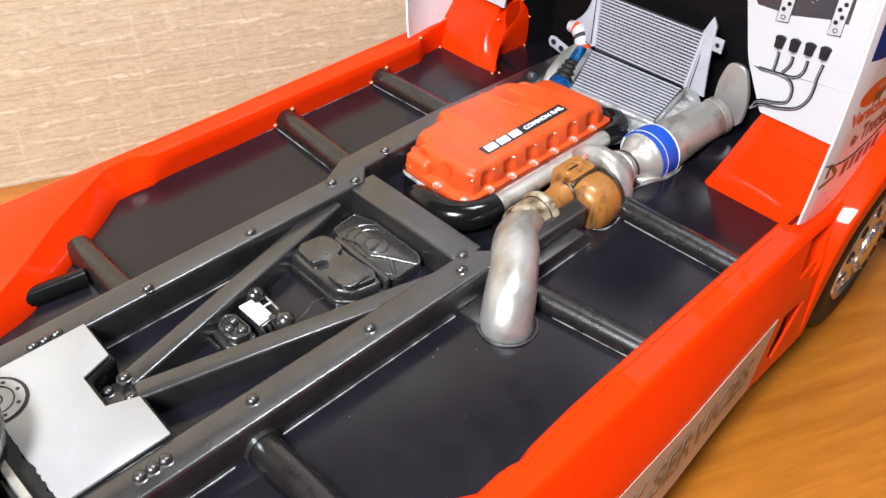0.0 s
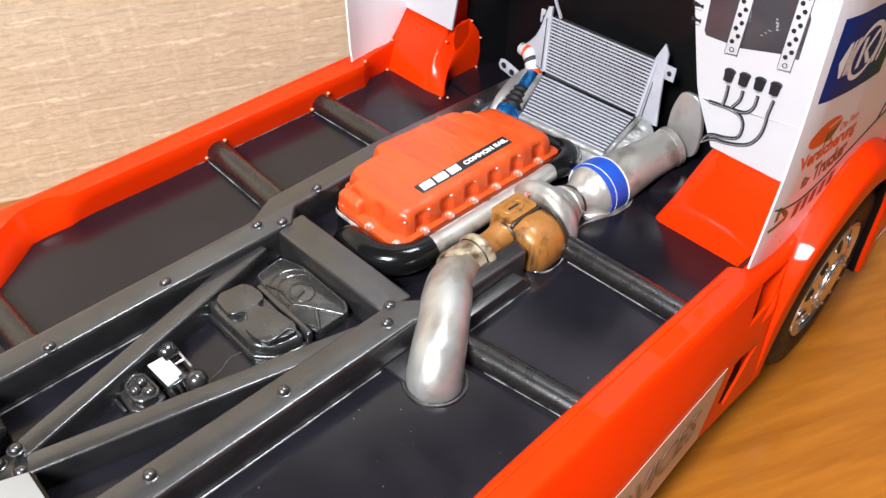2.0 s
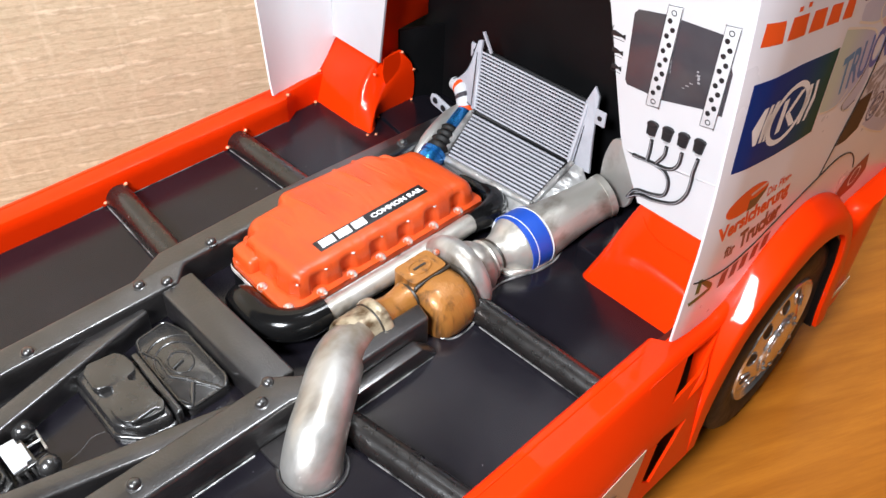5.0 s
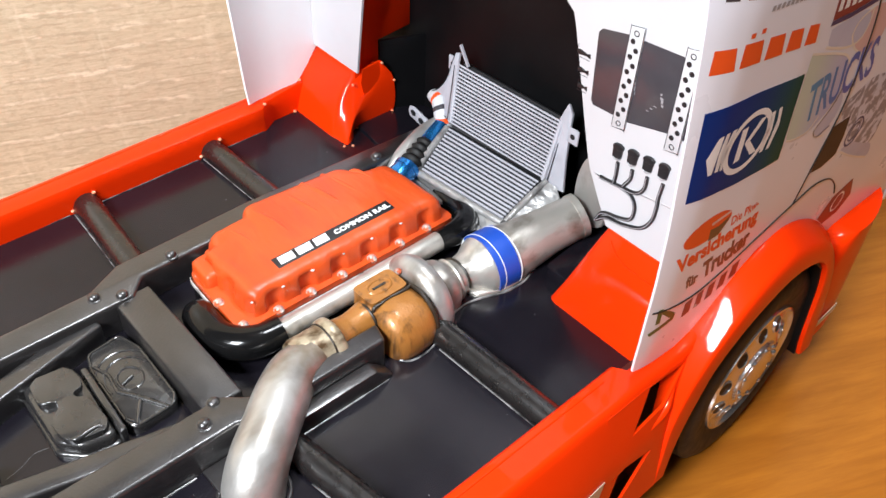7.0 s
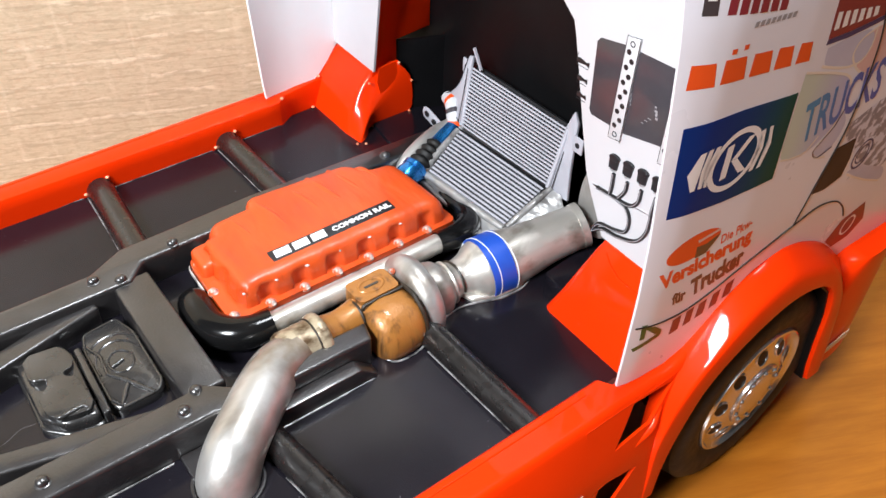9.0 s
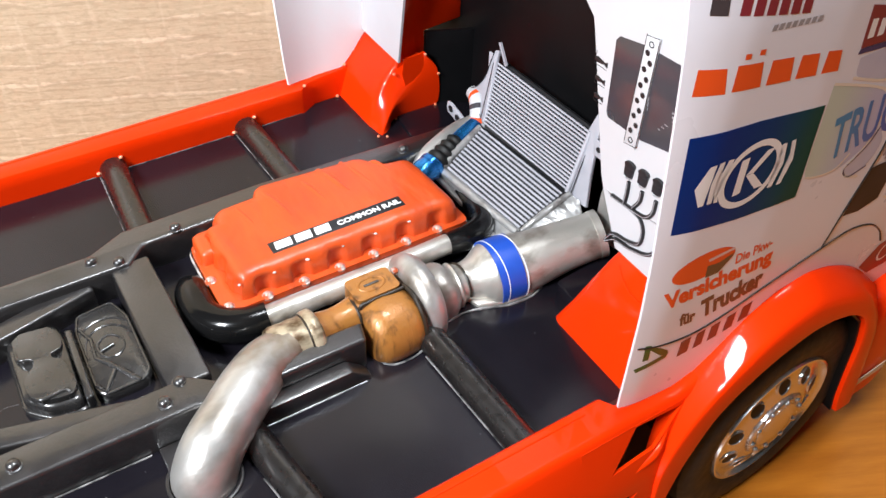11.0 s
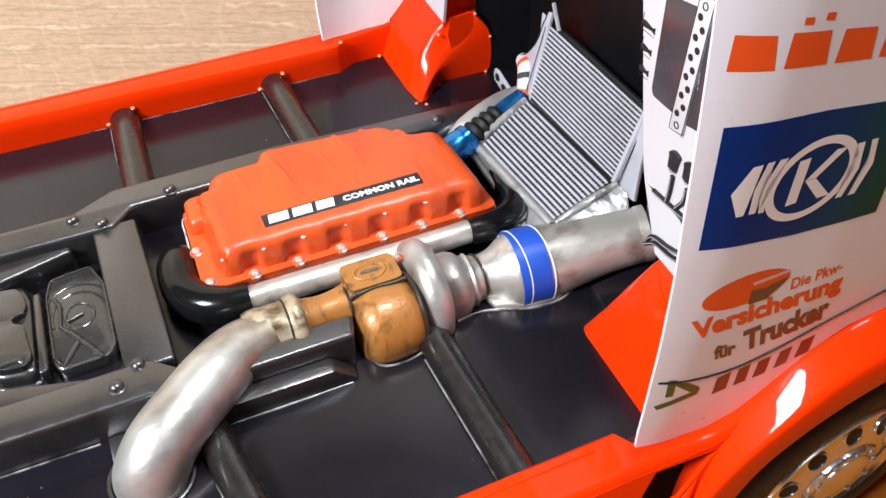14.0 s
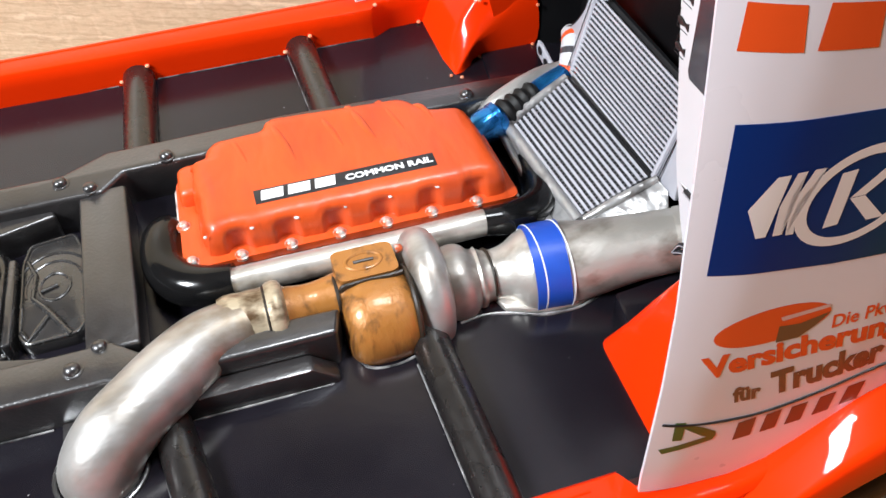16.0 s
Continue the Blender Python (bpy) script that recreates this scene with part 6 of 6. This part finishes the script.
# thin black lines
part("seam_line", sweep([on_side(y, z, 0.2) + (0.28,) for y, z in ((103.8, 111.1), (106.6, 110.2), (113.9, 108.3), (122.6, 107.6), (132.1, 109.6), (142.6, 112.9), (153.6, 115.8), (164.5, 118.6), (174.9, 120.6), (184.8, 118.0), (192.0, 112.4), (196.0, 106.5))], seg=6, steps=5), PRINT_BLACK, cab)
part("door_line", sweep([on_side(y, z, 0.15) + (0.3,) for y, z in ((164.5, 119), (166.8, 131), (169.7, 142.6), (171.1, 151.3), (171.1, 164.4), (169.1, 177.9), (165.3, 187.9), (158.5, 204), (153.2, 218))], seg=6, steps=5), PRINT_BLACK, cab)


# pale cloud shapes with outlines, slanting blue letters and grey camouflage
def outline(name, pts, width, mat, label="", closed=False):
    """A flat printed line along a run of y, z."""
    loop = [Vector((p[0], p[1])) for p in smooth_path(pts, 6)]
    n = len(loop)
    verts = []
    for k in range(n):
        d = (loop[min(k + 1, n - 1)] - loop[max(k - 1, 0)]).normalized() * width / 2
        verts += [on_side(loop[k].x - d.y, loop[k].y + d.x, 0.45), on_side(loop[k].x + d.y, loop[k].y - d.x, 0.45)]
    return part(name, shape(verts, [[2 * k, 2 * k + 1, 2 * k + 3, 2 * k + 2] for k in range(n - 1)]), mat, cab, label)


def soft(pts):
    return [(p[0], p[1]) for p in smooth_path(pts + pts[:1], 4)][:-1]


decal("cloud_print", soft([(139.2, 178.4), (146.9, 175.8), (154.4, 173.1), (160.7, 170.0), (164.1, 165.2), (163.7, 160.3), (162.7, 154.8), (158.9, 151.6), (153.9, 149.8), (147.4, 150.3), (142.2, 152.4), (140.9, 158), (140.1, 168)]), PRINT_SAGE, 0.2, label="pale sage green cloud print", cut=2)
decal("cloud_print", soft([(145.0, 183.0), (153.4, 183.1), (162.7, 182.4), (165.9, 177.6), (163.8, 174.0), (158.8, 173.9), (153.1, 175.6), (146.4, 178.2)]), PRINT_PALE, 0.2, label="pale lavender cloud print", cut=2)
decal("cloud_print", soft([(165.3, 158.6), (163.8, 154.4), (160.4, 151.2), (157.7, 148.3), (160.8, 145.2), (166.7, 146.2), (169.0, 152.6)]), PRINT_PALE, 0.2, label="pale lavender cloud print", cut=2)
decal("cloud_print", soft([(183.5, 129.7), (190.0, 130.4), (200.0, 125.4), (208.2, 120.4), (209.0, 115.6), (196.2, 121.6)]), PRINT_PALE, 0.2, label="pale lavender cloud print", cut=2)
outline("cloud_line", [(139.2, 178.4), (146.9, 175.8), (154.4, 173.1), (160.7, 170.0), (164.1, 165.2), (163.7, 160.3), (163.0, 154.6), (160.0, 151.2), (157.4, 148.4), (159.8, 145.4), (165.1, 143.4)], 0.7, PRINT_CREAM, "cream cloud outline")
outline("cloud_line", [(142.0, 152.0), (145.0, 151.0), (148.6, 150.2), (153.4, 150.2), (157.0, 153.6)], 0.6, PRINT_CREAM, "cream cloud outline")
outline("cloud_line", [(145.1, 178.1), (156.2, 174.1), (163.5, 173.5), (165.8, 176.8), (165.4, 181.8)], 0.7, PRINT_CREAM, "cream cloud outline")
outline("cloud_line", [(183.5, 129.0), (196.2, 121.4), (209.0, 115.0)], 0.7, PRINT_CREAM, "cream cloud outline")
decal("camouflage", soft([(171.6, 151.3), (178.4, 153.0), (187.0, 154.4), (198.0, 150), (206.0, 138), (206.8, 123.3), (197.1, 126.3), (188.7, 131.4), (180.3, 139.0), (172.7, 147.0)]), PRINT_GREY2, 0.3, label="grey speckled print", cut=2)
side_word("TRUCKS", (148.6, 154.4), (180.6, 157.6), (145.4, 167.2), PRINT_TEAL, 0.02, 0.55)
decal("dark_print", [(167.4, 128.9), (169.7, 143.9), (179.7, 143.9), (181.2, 136.0), (180.8, 129.5), (173.8, 127.9)], PRINT_DUSK, 0.5, label="dark angled print")
for r, w in ((4.6, 0.7), (3.0, 0.5)):
    ring_print("ring_print", 187.9, 134.6, r, r * 1.15, w, PRINT_INK, cab, 0.6)
decal("shield_print", [(192.0, 97.0), (197.0, 104.0), (208.0, 106.6), (213.0, 97.0), (208.0, 91.5), (199.0, 91.0)], PRINT_MAROON, 0.4, label="maroon shield print")
ring_print("ring_print", 203, 99, 3.6, 4.2, 0.8, PRINT_WHITE, cab, 0.6)
decal("cloud_print", soft([(158.4, 177.4), (160.2, 180.6), (166.0, 182.2), (174.0, 180.6), (178.0, 174.0), (176.0, 168.0), (170.0, 167.4), (164.4, 170.4)]), PRINT_PINK, 0.18, label="pale pink cloud print", cut=2)
outline("cloud_line", [(166.0, 182.4), (160.0, 180.8), (158.2, 177.4), (160.6, 173.6), (164.6, 170.2), (170.2, 167.2)], 0.7, PRINT_CREAM, "cream cloud outline")
outline("cloud_line", [(165.6, 159.0), (163.6, 154.2), (160.2, 151.0), (157.5, 148.2), (160.8, 144.9), (166.9, 146.0)], 0.5, PRINT_INK, "ink blue cloud outline")
# upper prints
frame_mark = decal("upper_print", [(98.0, 203.6), (97.8, 209.0), (101.3, 208.4), (101.8, 203.0)], PRINT_GREY, 0.3, label="dark letter mark")
decal("mark", [(98.7, 206.6), (98.6, 208.2), (100.7, 207.9), (100.8, 206.3)], PRINT_WHITE, 0.5, frame_mark)
for k in range(6):
    y0, z0 = 104.2 + 3.2 * k, 202.6 - k * 0.62
    decal("upper_print", [(y0, z0), (y0, z0 + 5.6), (y0 + 2.3, z0 + 5.2), (y0 + 2.4, z0 - 0.4)], PRINT_MAROON, 0.3, label="dark red print")
for k in range(8):
    y0, z0 = 113.4 + 1.75 * k, 197.5 - k * 0.16
    decal("upper_print", [(y0, z0), (y0 + 0.2, z0 + 1.3), (y0 + 1.4, z0 + 1.2), (y0 + 1.2, z0 - 0.1)], PRINT_ASH, 0.3)
badge = decal("upper_print", [(143.6, 185.6), (142.0, 196.0), (164.8, 190.0), (166.5, 185.2), (153.2, 185.0)], PRINT_MAROON, 0.3, label="maroon print with white letters")
decal("mark", [(143.4, 184.2), (143.6, 185.5), (153.2, 184.9), (166.4, 185.1), (166.6, 183.7), (153.1, 183.4)], PRINT_INK, 0.35, badge)
for k in range(6):
    y0, z0 = 144.4 + 3.2 * k, 187.6 - 0.25 * k
    decal("mark", [(y0, z0), (y0 - 0.6, z0 + 4.8 - 0.4 * k), (y0 + 1.3, z0 + 4.5 - 0.4 * k), (y0 + 2.0, z0)], PRINT_WHITE, 0.5, badge)
